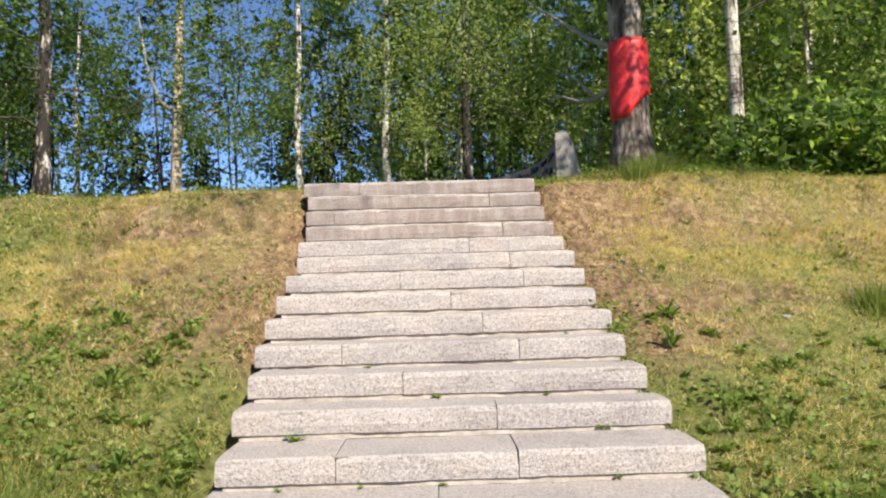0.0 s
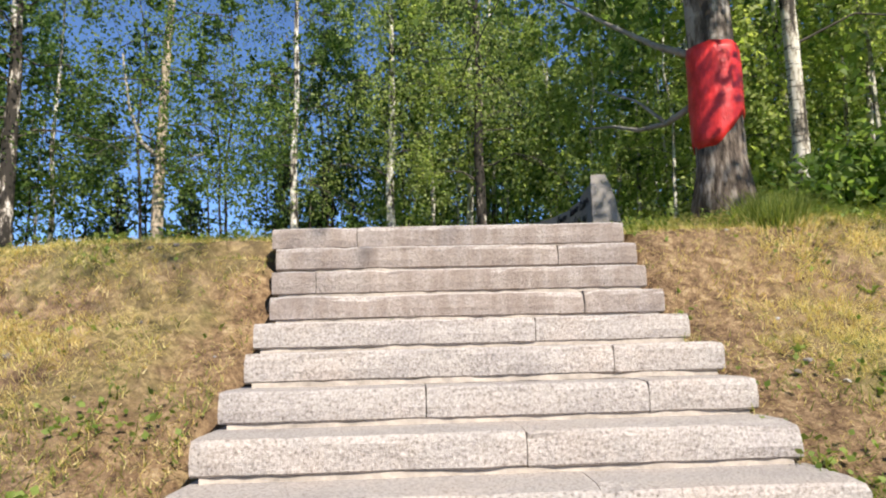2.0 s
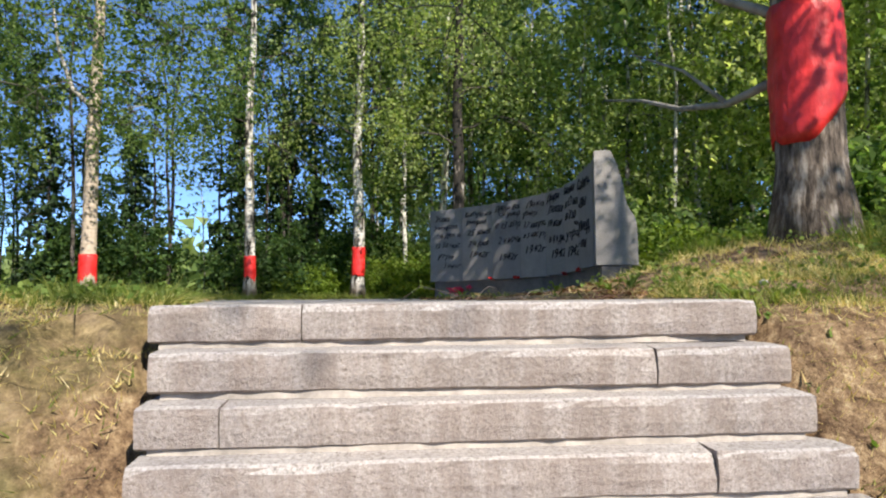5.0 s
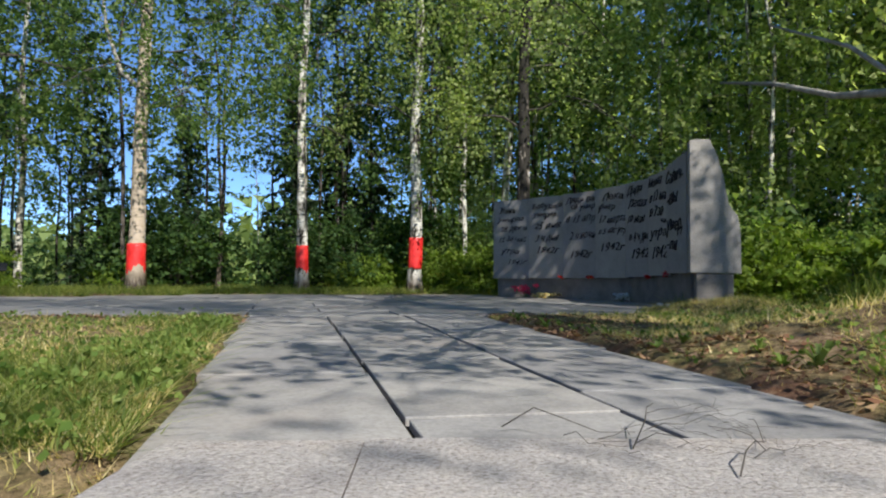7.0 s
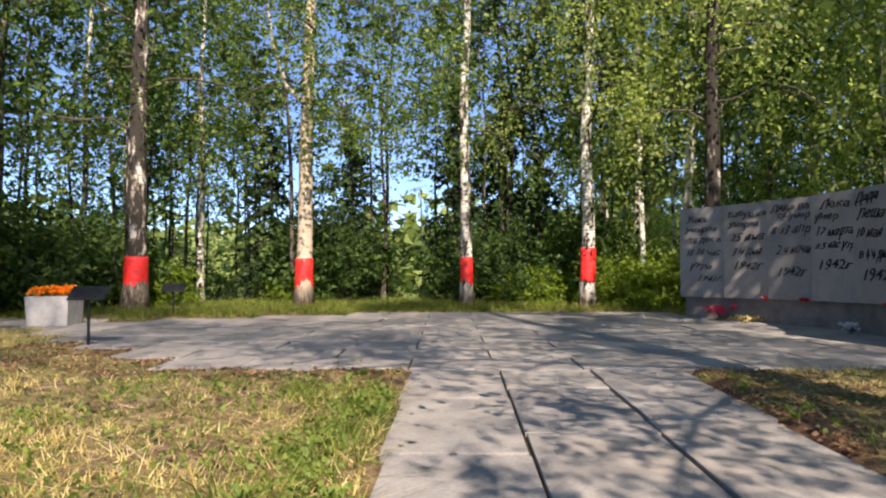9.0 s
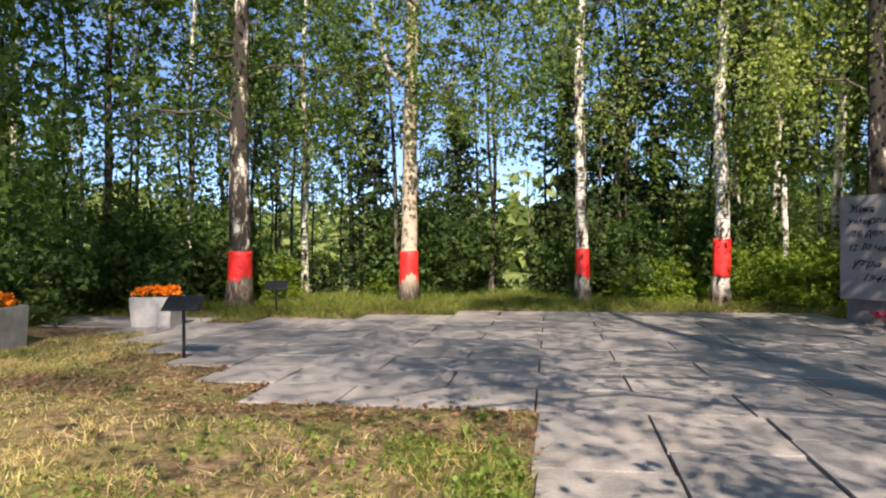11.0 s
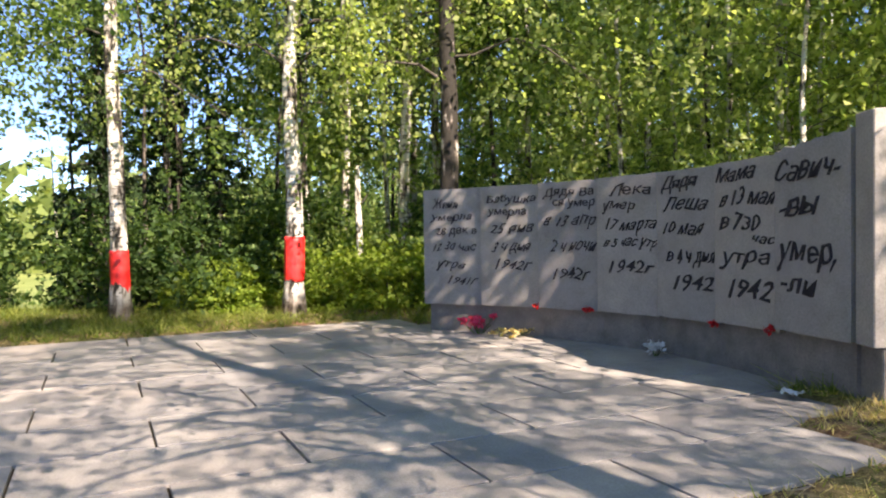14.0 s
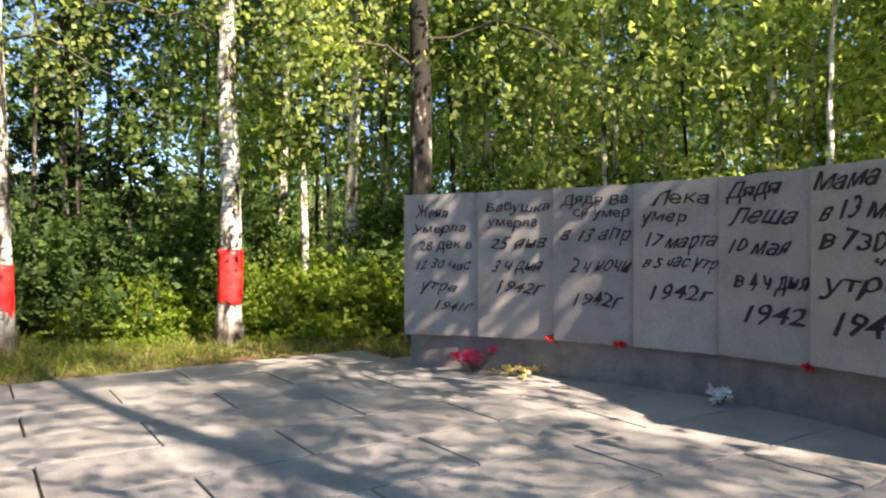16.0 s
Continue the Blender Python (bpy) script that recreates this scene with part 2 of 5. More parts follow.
M_PATCH = bark("patchy_birch_bark", (0.60, 0.56, 0.50), (0.25, 0.21, 0.175), (0.035, 0.03, 0.025), 0.51, 0.55, 0.9)
M_OLD = bark("old_birch_bark", (0.50, 0.46, 0.41), (0.22, 0.185, 0.155), (0.04, 0.034, 0.028), 0.47, 0.53, 2.4)
M_STEM = bark("dark_patchy_bark", (0.52, 0.48, 0.43), (0.16, 0.13, 0.11), (0.03, 0.026, 0.022), 0.56, 0.60, 0.9)
M_LIMB = plain("limb_bark", (0.10, 0.085, 0.07), 0.9, 0.5, 10)
M_LIMB_PALE = plain("pale_limb_bark", (0.40, 0.36, 0.31), 0.8, 0.5, 10)
M_LEAF = leaf_mat("birch_leaves", [(0.0, (0.055, 0.105, 0.03)), (0.5, (0.135, 0.205, 0.06)), (1.0, (0.30, 0.37, 0.13))], 0.6, [(0, (0.75, 0.82, 0.8)), (1, (1.15, 1.1, 1.0))])
# lighter copy of the birch leaves: sunlight put into the colour
M_LEAF_SUNLIT = leaf_mat("sunlit_birch_leaves", [(0.0, (0.14, 0.20, 0.06)), (0.5, (0.29, 0.36, 0.13)), (1.0, (0.46, 0.50, 0.22))], 0.6, [(0, (0.85, 0.88, 0.85)), (1, (1.15, 1.1, 1.0))])
M_LEAF_DARK = leaf_mat("dark_leaves", [(0.0, (0.03, 0.062, 0.02)), (0.6, (0.07, 0.125, 0.035)), (1.0, (0.14, 0.21, 0.055))], 0.45)
M_LEAF_BRIGHT = leaf_mat("bright_shrub_leaves", [(0.0, (0.10, 0.17, 0.018)), (1.0, (0.24, 0.30, 0.05))], 0.5)
M_STRAW = leaf_mat("dry_grass_blades", [(0.0, (0.40, 0.29, 0.11)), (0.4, (0.68, 0.53, 0.24)), (0.7, (0.50, 0.45, 0.15)), (1.0, (0.82, 0.69, 0.42))], 0.35)
M_GREEN = leaf_mat("green_grass_blades", [(0.0, (0.08, 0.12, 0.02)), (0.6, (0.17, 0.21, 0.045)), (1.0, (0.32, 0.33, 0.09))], 0.45)
M_NEEDLE = leaf_mat("spruce_needles", [(0.0, (0.018, 0.038, 0.016)), (1.0, (0.05, 0.085, 0.03))], 0.15)
M_WEED = leaf_mat("weed_leaves", [(0.0, (0.09, 0.15, 0.025)), (1.0, (0.26, 0.32, 0.08))], 0.4)
M_LITTER = leaf_mat("fallen_leaves", [(0.0, (0.10, 0.045, 0.025)), (0.5, (0.26, 0.13, 0.07)), (1.0, (0.46, 0.30, 0.17))], 0.1)
M_MORTAR = plain("old_mortar", (0.46, 0.40, 0.34), 1.0, 0.5, 14)
M_RED = red_mat()
M_PLANTER = plain("planter_concrete", (0.50, 0.48, 0.46), 0.9, 0.35, 6)
M_ORANGE = leaf_mat("marigold_petals", [(0.0, (0.75, 0.16, 0.01)), (1.0, (0.85, 0.32, 0.02))], 0.2)
M_PINK = leaf_mat("pink_petals", [(0.0, (0.65, 0.04, 0.12)), (1.0, (0.8, 0.12, 0.25))], 0.2)
M_REDFLOWER = leaf_mat("red_petals", [(0.0, (0.45, 0.01, 0.012)), (1.0, (0.65, 0.03, 0.03))], 0.1)
M_BLACK = plain("black_painted_steel", (0.03, 0.03, 0.032), 0.5, 0.4, 20)
M_INK = plain("painted_letters", (0.035, 0.03, 0.035), 0.7, 0.3, 20)
M_WHITE = plain("white_paper", (0.75, 0.74, 0.72), 0.8, 0.15, 10)
M_HILL = leaf_mat("distant_woodland", [(0.0, (0.10, 0.15, 0.04)), (1.0, (0.24, 0.29, 0.09))], 0.3)


# mesh helpers
def link_mesh(name, me, material, parent=None, label=""):
    ob = new(name, me)
    me.materials.append(material)
    if parent:
        ob.parent = parent
    if label:
        ob["label"] = label
    return ob


def part(name, bm, material, parent=None, label="", smooth=False):
    me = bpy.data.meshes.new(name)
    bmesh.ops.recalc_face_normals(bm, faces=bm.faces)
    bm.to_mesh(me)
    bm.free()
    if smooth:
        me.shade_smooth()
    return link_mesh(name, me, material, parent, label)


def fast_mesh(name, verts, n, smooth=False):
    """verts: (count * n, 3); each run of n corners is one face."""
    me = bpy.data.meshes.new(name)
    verts = np.asarray(verts, dtype=np.float32)
    c = len(verts) // n
    me.vertices.add(c * n)
    me.vertices.foreach_set("co", verts.ravel())
    me.loops.add(c * n)
    me.loops.foreach_set("vertex_index", np.arange(c * n, dtype=np.int32))
    me.polygons.add(c)
    me.polygons.foreach_set("loop_start", np.arange(0, c * n, n, dtype=np.int32))
    me.polygons.foreach_set("loop_total", np.full(c, n, dtype=np.int32))
    me.update(calc_edges=True)
    me.validate()
    return me


def empty(name, loc=(0, 0, 0), rz=0.0, label="", category="", group="", kind=""):
    ob = new(name)
    ob.matrix_world = pose(*loc, 0, 0, rz)
    ob.empty_display_size = 0.1
    return tagged(ob, label, category, group, kind)


def tube(bm, pts, radii, sides=8, cap=True):
    rings = []
    pts = [Vector(p) for p in pts]
    for i, p in enumerate(pts):
        d = (pts[min(i + 1, len(pts) - 1)] - pts[max(i - 1, 0)]).normalized()
        a = d.orthogonal().normalized() if i == 0 else (ref - d * ref.dot(d)).normalized()
        ref = a
        b = d.cross(a)
        r = radii[i]
        rings.append([bm.verts.new(p + (a * math.cos(k * math.tau / sides) + b * math.sin(k * math.tau / sides)) * r) for k in range(sides)])
    for r0, r1 in zip(rings, rings[1:]):
        for k in range(sides):
            bm.faces.new((r0[k], r0[(k + 1) % sides], r1[(k + 1) % sides], r1[k]))
    if cap:
        bm.faces.new(rings[0][::-1])
        bm.faces.new(rings[-1])
    return rings


def box(bm, x0, x1, y0, y1, z0, z1, bev=0.0):
    vs = [bm.verts.new((x, y, z)) for z in (z0, z1) for y in (y0, y1) for x in (x0, x1)]
    fs = [bm.faces.new([vs[i] for i in q]) for q in ((0, 2, 3, 1), (4, 5, 7, 6), (0, 1, 5, 4), (1, 3, 7, 5), (3, 2, 6, 7), (2, 0, 4, 6))]
    if bev:
        bmesh.ops.bevel(bm, geom=list({e for f in fs for e in f.edges}), offset=bev, segments=1, affect="EDGES")
    return vs


# the lie of the land
STEP_Y = [6.50, 6.33, 6.22, 6.12, 5.87, 5.50, 5.24, 4.93, 4.62, 4.35, 4.07, 3.80, 3.44, 3.12, 2.81, 2.50, 2.19, 1.88]
STEP_L = [-1.21, -1.14, -1.13, -1.11, -1.11, -1.03, -1.04, -1.02, -1.01, -0.99, -0.94, -0.93, -0.88, -0.88, -0.86, -0.86, -0.84, -0.84]
STEP_R = [0.81, 0.84, 0.86, 0.92, 0.97, 1.00, 1.03, 1.05, 1.08, 1.10, 1.15, 1.20, 1.24, 1.24, 1.25, 1.26, 1.27, 1.27]
RISE, STEP_TURN = 0.14, 5.5
EX, EY = Vector((0.956, 0.292)), Vector((-0.292, 0.956))
PLAZA = [(-2.9, 11.95), (-4.4, 11.4), (-5.4, 11.5), (-6.6, 12.4), (-8.2, 13.4), (-10.5, 14.2), (-12.5, 14.6), (-12.3, 16.0), (-10.6, 16.0), (-9.2, 15.9), (-8.3, 17.0), (-7.2, 18.0), (-5.6, 19.1), (-4.2, 19.9), (-2.2, 20.35), (0.2, 20.1), (1.6, 18.6), (2.2, 16.6), (2.2, 14.6), (1.45, 13.9), (1.15, 13.0), (0.45, 12.35), (-0.6, 12.0), (-0.9, 12.0)]


BANK_Y = [STEP_Y[17] - 0.35, *[v + 0.05 for v in STEP_Y[::-1]], STEP_Y[0] + 0.45]
BANK_Z = [-2.52, *[-RISE * (i + 0.55) for i in range(17, -1, -1)], 0.0]


def inside(x, y, poly):
    hit = False
    for (x0, y0), (x1, y1) in zip(poly, poly[1:] + poly[:1]):
        if (y0 > y) != (y1 > y) and x < x0 + (y - y0) / (y1 - y0) * (x1 - x0):
            hit = not hit
    return hit


def path_span(y):
    """left and right edge of the path at y"""
    return -1.17 - (y - 6.5) * 0.312, 0.86 - (y - 6.5) * 0.245


PLAZA_O = Vector((-2.90, 12.02))
PLAZA_CELLS = set()
for j in range(0, 18):
    for h in range(-18, 16):
        c = PLAZA_O + EX * ((h + 0.5) * 0.75) + EY * ((j + 0.5) * 0.75)
        if sum(inside(c.x + EX.x * a * 0.3 + EY.x * b * 0.3, c.y + EX.y * a * 0.3 + EY.y * b * 0.3, PLAZA) for a in (-1, 1) for b in (-1, 1)) >= 3:
            PLAZA_CELLS.add((h, j))


def on_plaza(x, y):
    u, v = (x - PLAZA_O.x) * EX.x + (y - PLAZA_O.y) * EX.y, (x - PLAZA_O.x) * EY.x + (y - PLAZA_O.y) * EY.y
    j = math.floor(v / 0.75)
    return (math.floor(u / 0.75), j) in PLAZA_CELLS


def path_end(x):
    return 12.02 + (x + 2.90) * 0.305


def on_paving(x, y, grow=0.0):
    if 1.5 < y <= 6.6:
        k = (6.5 - y) / 4.66
        return -1.2 + 0.36 * k - grow < x < 0.83 + 0.44 * k + grow
    if 6.6 < y < path_end(x):
        a, b = path_span(y)
        if a - grow < x < b + grow:
            return True
    if y < 10.6:
        return False
    return on_plaza(x, y) or (grow > 0.1 and (on_plaza(x + grow, y) or on_plaza(x - grow, y) or on_plaza(x, y + grow) or on_plaza(x, y - grow)))


def height(x, y, lower=True):
    yy = y - 0.09 * x
    if x > 1.5:
        yy -= 0.10 * (x - 1.5) ** 1.3 * (1 if x < 30 else 0.5)
    if x < -2:
        yy -= 0.03 * (-x - 2)
    s = float(np.interp(yy, BANK_Y, BANK_Z))
    s += 0.33 * math.exp(-((x - 2.15) ** 2 + (y - 8.75) ** 2) / 1.3)
    s += 0.15 * math.exp(-((x - 2.35) ** 2 / 0.5 + (y - 13.75) ** 2 / 0.7))
    if y > 6 and x > 1.0:
        s += 0.06 * math.exp(-((x - 3.0) ** 2 / 6 + (y - 9) ** 2 / 9))
    d = math.hypot(x + 1, y - 12)
    if d > 13:
        back = max(0.0, min(1.0, (y - 2) / 10))
        s -= back * 2.6 * min(1, (d - 13) / 14) ** 1.3 * (1.0 if x < 4 else max(0.25, 1 - (x - 4) * 0.1))
    near = 1.0 if d < 25 else 0.0
    n = noise.noise((x * 0.8, y * 0.8, 0)) * 0.05 + noise.noise((x * 3.1, y * 3.1, 5)) * 0.035 * near + noise.noise((x * 8.0, y * 8.0, 1)) * 0.018 * near
    if d > 40:
        n += noise.noise((x * 0.02, y * 0.02, 3)) * 1.5 * min(1, (d - 40) / 60)
    edge = 1.0
    if d < 20:
        if on_paving(x, y, 0.04):
            return s - (0.22 if y < 6.75 else 0.07)
        if on_paving(x, y, 0.35):
            edge = 0.3
            if y < 6.6:
                s -= 0.05 + (0.06 * max(0.0, noise.noise((y * 2.2, 3, 1)) + 0.5) if x < 0 else -0.02)
    return s + n * edge


def lines(lo, hi, step, far):
    a = list(np.arange(lo, hi + 1e-6, step))
    g, x = [], step
    v = hi
    while v < far:
        x *= 1.22
        v += x
        g.append(v)
    h, x, v = [], step, lo
    while v > -far:
        x *= 1.22
        v -= x
        h.append(v)
    return h[::-1] + a + g


GX, GY = lines(-9.0, 6.0, 0.11, 900), lines(1.0, 21.0, 0.11, 900)


def make_ground():
    W = len(GX)
    vs = [(x, y, height(x, y)) for y in GY for x in GX]
    fs = [(j * W + i, j * W + i + 1, (j + 1) * W + i + 1, (j + 1) * W + i) for j in range(len(GY) - 1) for i in range(W - 1)]
    me = bpy.data.meshes.new("ground")
    me.from_pydata(vs, [], fs)
    me.shade_smooth()
    ob = link_mesh("ground", me, M_GROUND)
    return tagged(ob, "dry yellow and green turf with bare brown soil", "ground", kind="structure")


make_ground()


# stairs
def rough_stone(x0, x1, depth, top, thick, seed):
    """A hewn block with a worn nosing; its front is at y = 0."""
    bm = bmesh.new()
    L = x1 - x0
    nx = max(3, int(L / 0.06))
    prof = [(0.022, -thick), (0.006, -thick * 0.93), (0.0, -thick * 0.6), (0.0, -thick * 0.2), (0.003, -0.007), (0.012, 0.0), (0.12, 0.001), (depth * 0.6, 0.0), (depth, 0.0), (depth, -thick)]
    rows = []
    for i in range(nx + 1):
        x = x0 + L * i / nx
        e = 0.002 if i in (0, nx) else 0.0
        row = []
        for k, (py, pz) in enumerate(prof):
            n1 = noise.noise((x * 5 + seed * 7, k * 0.9, seed))
            n2 = noise.noise((x * 17 + seed, k * 2.1, seed * 3))
            amp = 0.0055 if k < 6 else 0.003
            near = max(0.0, 1 - min(x - x0, x1 - x) / 0.05)
            chip = (0.05 * max(0.0, noise.noise((x * 2.6, seed * 5.3, 8)) - 0.30) + 0.03 * max(0.0, noise.noise((x * 9, seed * 2.3, 4)) - 0.35) + 0.012 * near * (0.6 + noise.noise((seed * 1.9, k, x0))))
            chip *= (0, 0, 0.2, 0.7, 1.0, 0.8, 0, 0, 0, 0)[k]
            row.append(bm.verts.new((x + (e if i == 0 else -e if i == nx else 0) * (1 if k in (4, 5) else 0.3), py + chip + (n1 + 0.6 * n2) * amp * 1.3, top + pz - chip * 0.7 + (n1 * 0.4 + n2 * 0.6) * amp * (0.45 if k > 3 else 0.8) + 0.002 * noise.noise((x * 1.3, seed, 2)))))
        rows.append(row)
    K = len(prof)
    for a, b in zip(rows, rows[1:]):
        for k in range(K):
            bm.faces.new((a[k], b[k], b[(k + 1) % K], a[(k + 1) % K]))
    bm.faces.new(rows[0])
    bm.faces.new(rows[-1][::-1])
    return bm


JOINTS = {0: [-0.73], 1: [0.40], 2: [-0.9], 3: [0.5], 4: [0.22], 5: [0.52], 6: [-0.26, 0.6], 7: [0.1], 8: [0.30], 9: [-0.5, 0.5], 10: [-0.13], 11: [0.35], 12: [-0.36, 0.43], 13: [0.1], 14: [-0.3], 15: [0.4], 16: [0.0], 17: [0.5]}


def make_stairs():
    stairs = empty("granite_stairs", (0, 6.5, 0), 0, "broad worn light grey granite stairs up a grassy bank", "stairs", kind="structure")
    rnd = random.Random(4)
    for i, (y, l, r) in enumerate(zip(STEP_Y, STEP_L, STEP_R)):
        tiltx = rnd.uniform(-0.2, 0.2)
        cuts = [l] + JOINTS[i] + [r]
        mid = (l + r) / 2
        for k, (a, b) in enumerate(zip(cuts, cuts[1:])):
            bm = rough_stone(a - mid + (0.0015 if k else 0), b - mid - 0.0015, 0.46 if i else 0.56, 0, 0.122, i * 3 + k)
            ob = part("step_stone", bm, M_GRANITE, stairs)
            turn = STEP_TURN if i < 8 else STEP_TURN - 2.2
            ob.matrix_basis = pose(0, -6.5, 0) @ pose(mid, y + rnd.uniform(-0.003, 0.003), -RISE * i + rnd.uniform(-0.0015, 0.0015), rnd.uniform(-0.4, 0.4), tiltx, turn)
        # crumbling mortar bed between this course and the one below
        bm = bmesh.new()
        n = int((r - l) / 0.05)
        rows = []
        for q in range(n + 1):
            x = l - mid + 0.03 + (r - l - 0.06) * q / n
            yo = 0.016 + 0.013 * noise.noise((x * 4, i * 3.7, 2)) + 0.010 * noise.noise((x * 15, i, 5)) + 0.03 * max(0.0, noise.noise((x * 1.7, i * 2.9, 9)) - 0.25)
            zt, zb = -0.119, -0.1415 + 0.003 * noise.noise((x * 9, i, 1))
            rows.append([bm.verts.new(v) for v in ((x, yo + 0.004, zt), (x, yo, zb), (x, 0.2, zb), (x, 0.2, zt))])
        for p, q in zip(rows, rows[1:]):
            for k in range(4):
                bm.faces.new((p[k], q[k], q[(k + 1) % 4], p[(k + 1) % 4]))
        ob = part("mortar_bed", bm, M_MORTAR, stairs, "crumbling pale mortar under the step")
        ob.matrix_basis = pose(0, -6.5, 0) @ pose(mid, y, -RISE * i, 0, tiltx, turn)
    # packing under the stones
    bm = bmesh.new()
    for i, (y, l, r) in enumerate(zip(STEP_Y, STEP_L, STEP_R)):
        z1 = -RISE * i - 0.146
        k = 0.09
        vs = [bm.verts.new(v) for v in ((l + 0.07, y + 0.05 + k * l, z1), (r - 0.07, y + 0.05 + k * r, z1), (r - 0.07, y + 0.75 + k * r, z1), (l + 0.07, y + 0.75 + k * l, z1))]
        lo = [bm.verts.new((v.co.x, v.co.y, z1 - 0.2)) for v in vs]
        bm.faces.new(vs)
        for q in range(4):
            bm.faces.new((vs[q], lo[q], lo[(q + 1) % 4], vs[(q + 1) % 4]))
    part("bedding", bm, M_JOINT, stairs, "dark soil packed under the steps").matrix_basis = pose(0, -6.5, 0)
    return stairs


make_stairs()


# the memorial wall
WALL = [(-0.52, 19.22), (0.15, 18.72), (0.73, 18.12), (1.22, 17.46), (1.60, 16.75), (1.80, 15.97), (1.88, 15.18), (1.89, 14.38)]
PTOP = [(1.85, 1.86), (1.86, 1.86), (1.86, 1.865), (1.87, 1.88), (1.87, 1.885), (1.885, 1.90), (1.91, 1.99)]
PBOT = [0.352, 0.357, 0.367, 0.376, 0.390, 0.41, 0.44, 0.47]
# words, left and right end across the page, baseline down the page, height of the small letters
TEXTS = [
    [("Женя", 0.16, 0.62, 0.17, 0.042), ("умерла", 0.12, 0.84, 0.27, 0.032), ("28 дек в", 0.20, 0.93, 0.39, 0.036), ("12 30 час", 0.16, 0.92, 0.53, 0.036), ("утра", 0.20, 0.74, 0.68, 0.036), ("1941г", 0.42, 0.93, 0.82, 0.036)],
    [("Бабушка", 0.10, 0.95, 0.14, 0.034), ("умерла", 0.12, 0.80, 0.24, 0.034), ("25 янв", 0.16, 0.92, 0.39, 0.044), ("3 ч дня", 0.20, 0.86, 0.54, 0.044), ("1942г", 0.26, 0.88, 0.69, 0.044)],
    [("Дядя Ва", 0.08, 0.94, 0.11, 0.034), ("ся умер", 0.26, 0.96, 0.19, 0.034), ("в 13 апр", 0.10, 0.97, 0.34, 0.046), ("2 ч ночи", 0.22, 0.97, 0.54, 0.050), ("1942г", 0.26, 0.88, 0.76, 0.048)],
    [("Лека", 0.20, 0.90, 0.14, 0.042), ("умер", 0.08, 0.66, 0.24, 0.036), ("17 марта", 0.16, 0.97, 0.39, 0.044), ("в 5 час утр", 0.12, 0.98, 0.51, 0.038), ("1942г", 0.20, 0.94, 0.70, 0.050)],
    [("Дядя", 0.08, 0.70, 0.12, 0.046), ("Леша", 0.13, 0.86, 0.27, 0.050), ("10 мая", 0.13, 0.80, 0.43, 0.046), ("в 4 ч дня", 0.18, 0.98, 0.62, 0.050), ("1942", 0.28, 0.95, 0.80, 0.056)],
    [("Мама", 0.04, 0.68, 0.12, 0.048), ("в 13 мая", 0.10, 0.98, 0.27, 0.054), ("в 730", 0.10, 0.75, 0.42, 0.054), ("час", 0.60, 0.96, 0.50, 0.028), ("утра", 0.10, 0.90, 0.62, 0.046), ("1942", 0.22, 0.92, 0.83, 0.066)],
    [("Савич-", 0.03, 0.90, 0.19, 0.062), ("-вы", 0.07, 0.66, 0.38, 0.066), ("умер,", 0.05, 0.84, 0.62, 0.066), ("-ли", 0.10, 0.62, 0.79, 0.060)],
]


def text_part(body, x0, x1, z, size, parent, seed):
    """Painted words: leaning, stretched to their run, with a hand's unsteady baseline."""
    cu = bpy.data.curves.new("lettering", "FONT")
    cu.body, cu.size, cu.extrude, cu.offset, cu.shear = body, 1.0, 0.0035, 0.004, 0.36
    cu.resolution_u = 2
    tmp = new("lettering", cu)
    bpy.context.view_layer.update()
    me = bpy.data.meshes.new_from_object(tmp.evaluated_get(bpy.context.evaluated_depsgraph_get()))
    bpy.data.objects.remove(tmp)
    co = np.empty(len(me.vertices) * 3, dtype=np.float32)
    me.vertices.foreach_get("co", co)
    co = co.reshape(-1, 3)
    a0 = co[:, 0].min()
    a = (co[:, 0] - a0) / (co[:, 0].max() - a0) * (x1 - x0)
    big = 1.0 + 0.16 * np.sin(a * 23 + seed * 2.1) * np.sin(a * 9 + seed)
    h = co[:, 1] * size * 1.85 * big
    h = np.where(h < 0, h * 1.7, h)
    out = np.stack([x0 + a + 0.012 * np.sin(h * 40 + seed), -0.016 + co[:, 2], z + h + 0.010 * np.sin(a * 11 + seed * 1.7) + 0.006 * np.sin(a * 31 + seed)], axis=1)
    me.vertices.foreach_set("co", out.astype(np.float32).ravel())
    me.update()
    me.materials.clear()
    return link_mesh("lettering", me, M_INK, parent)


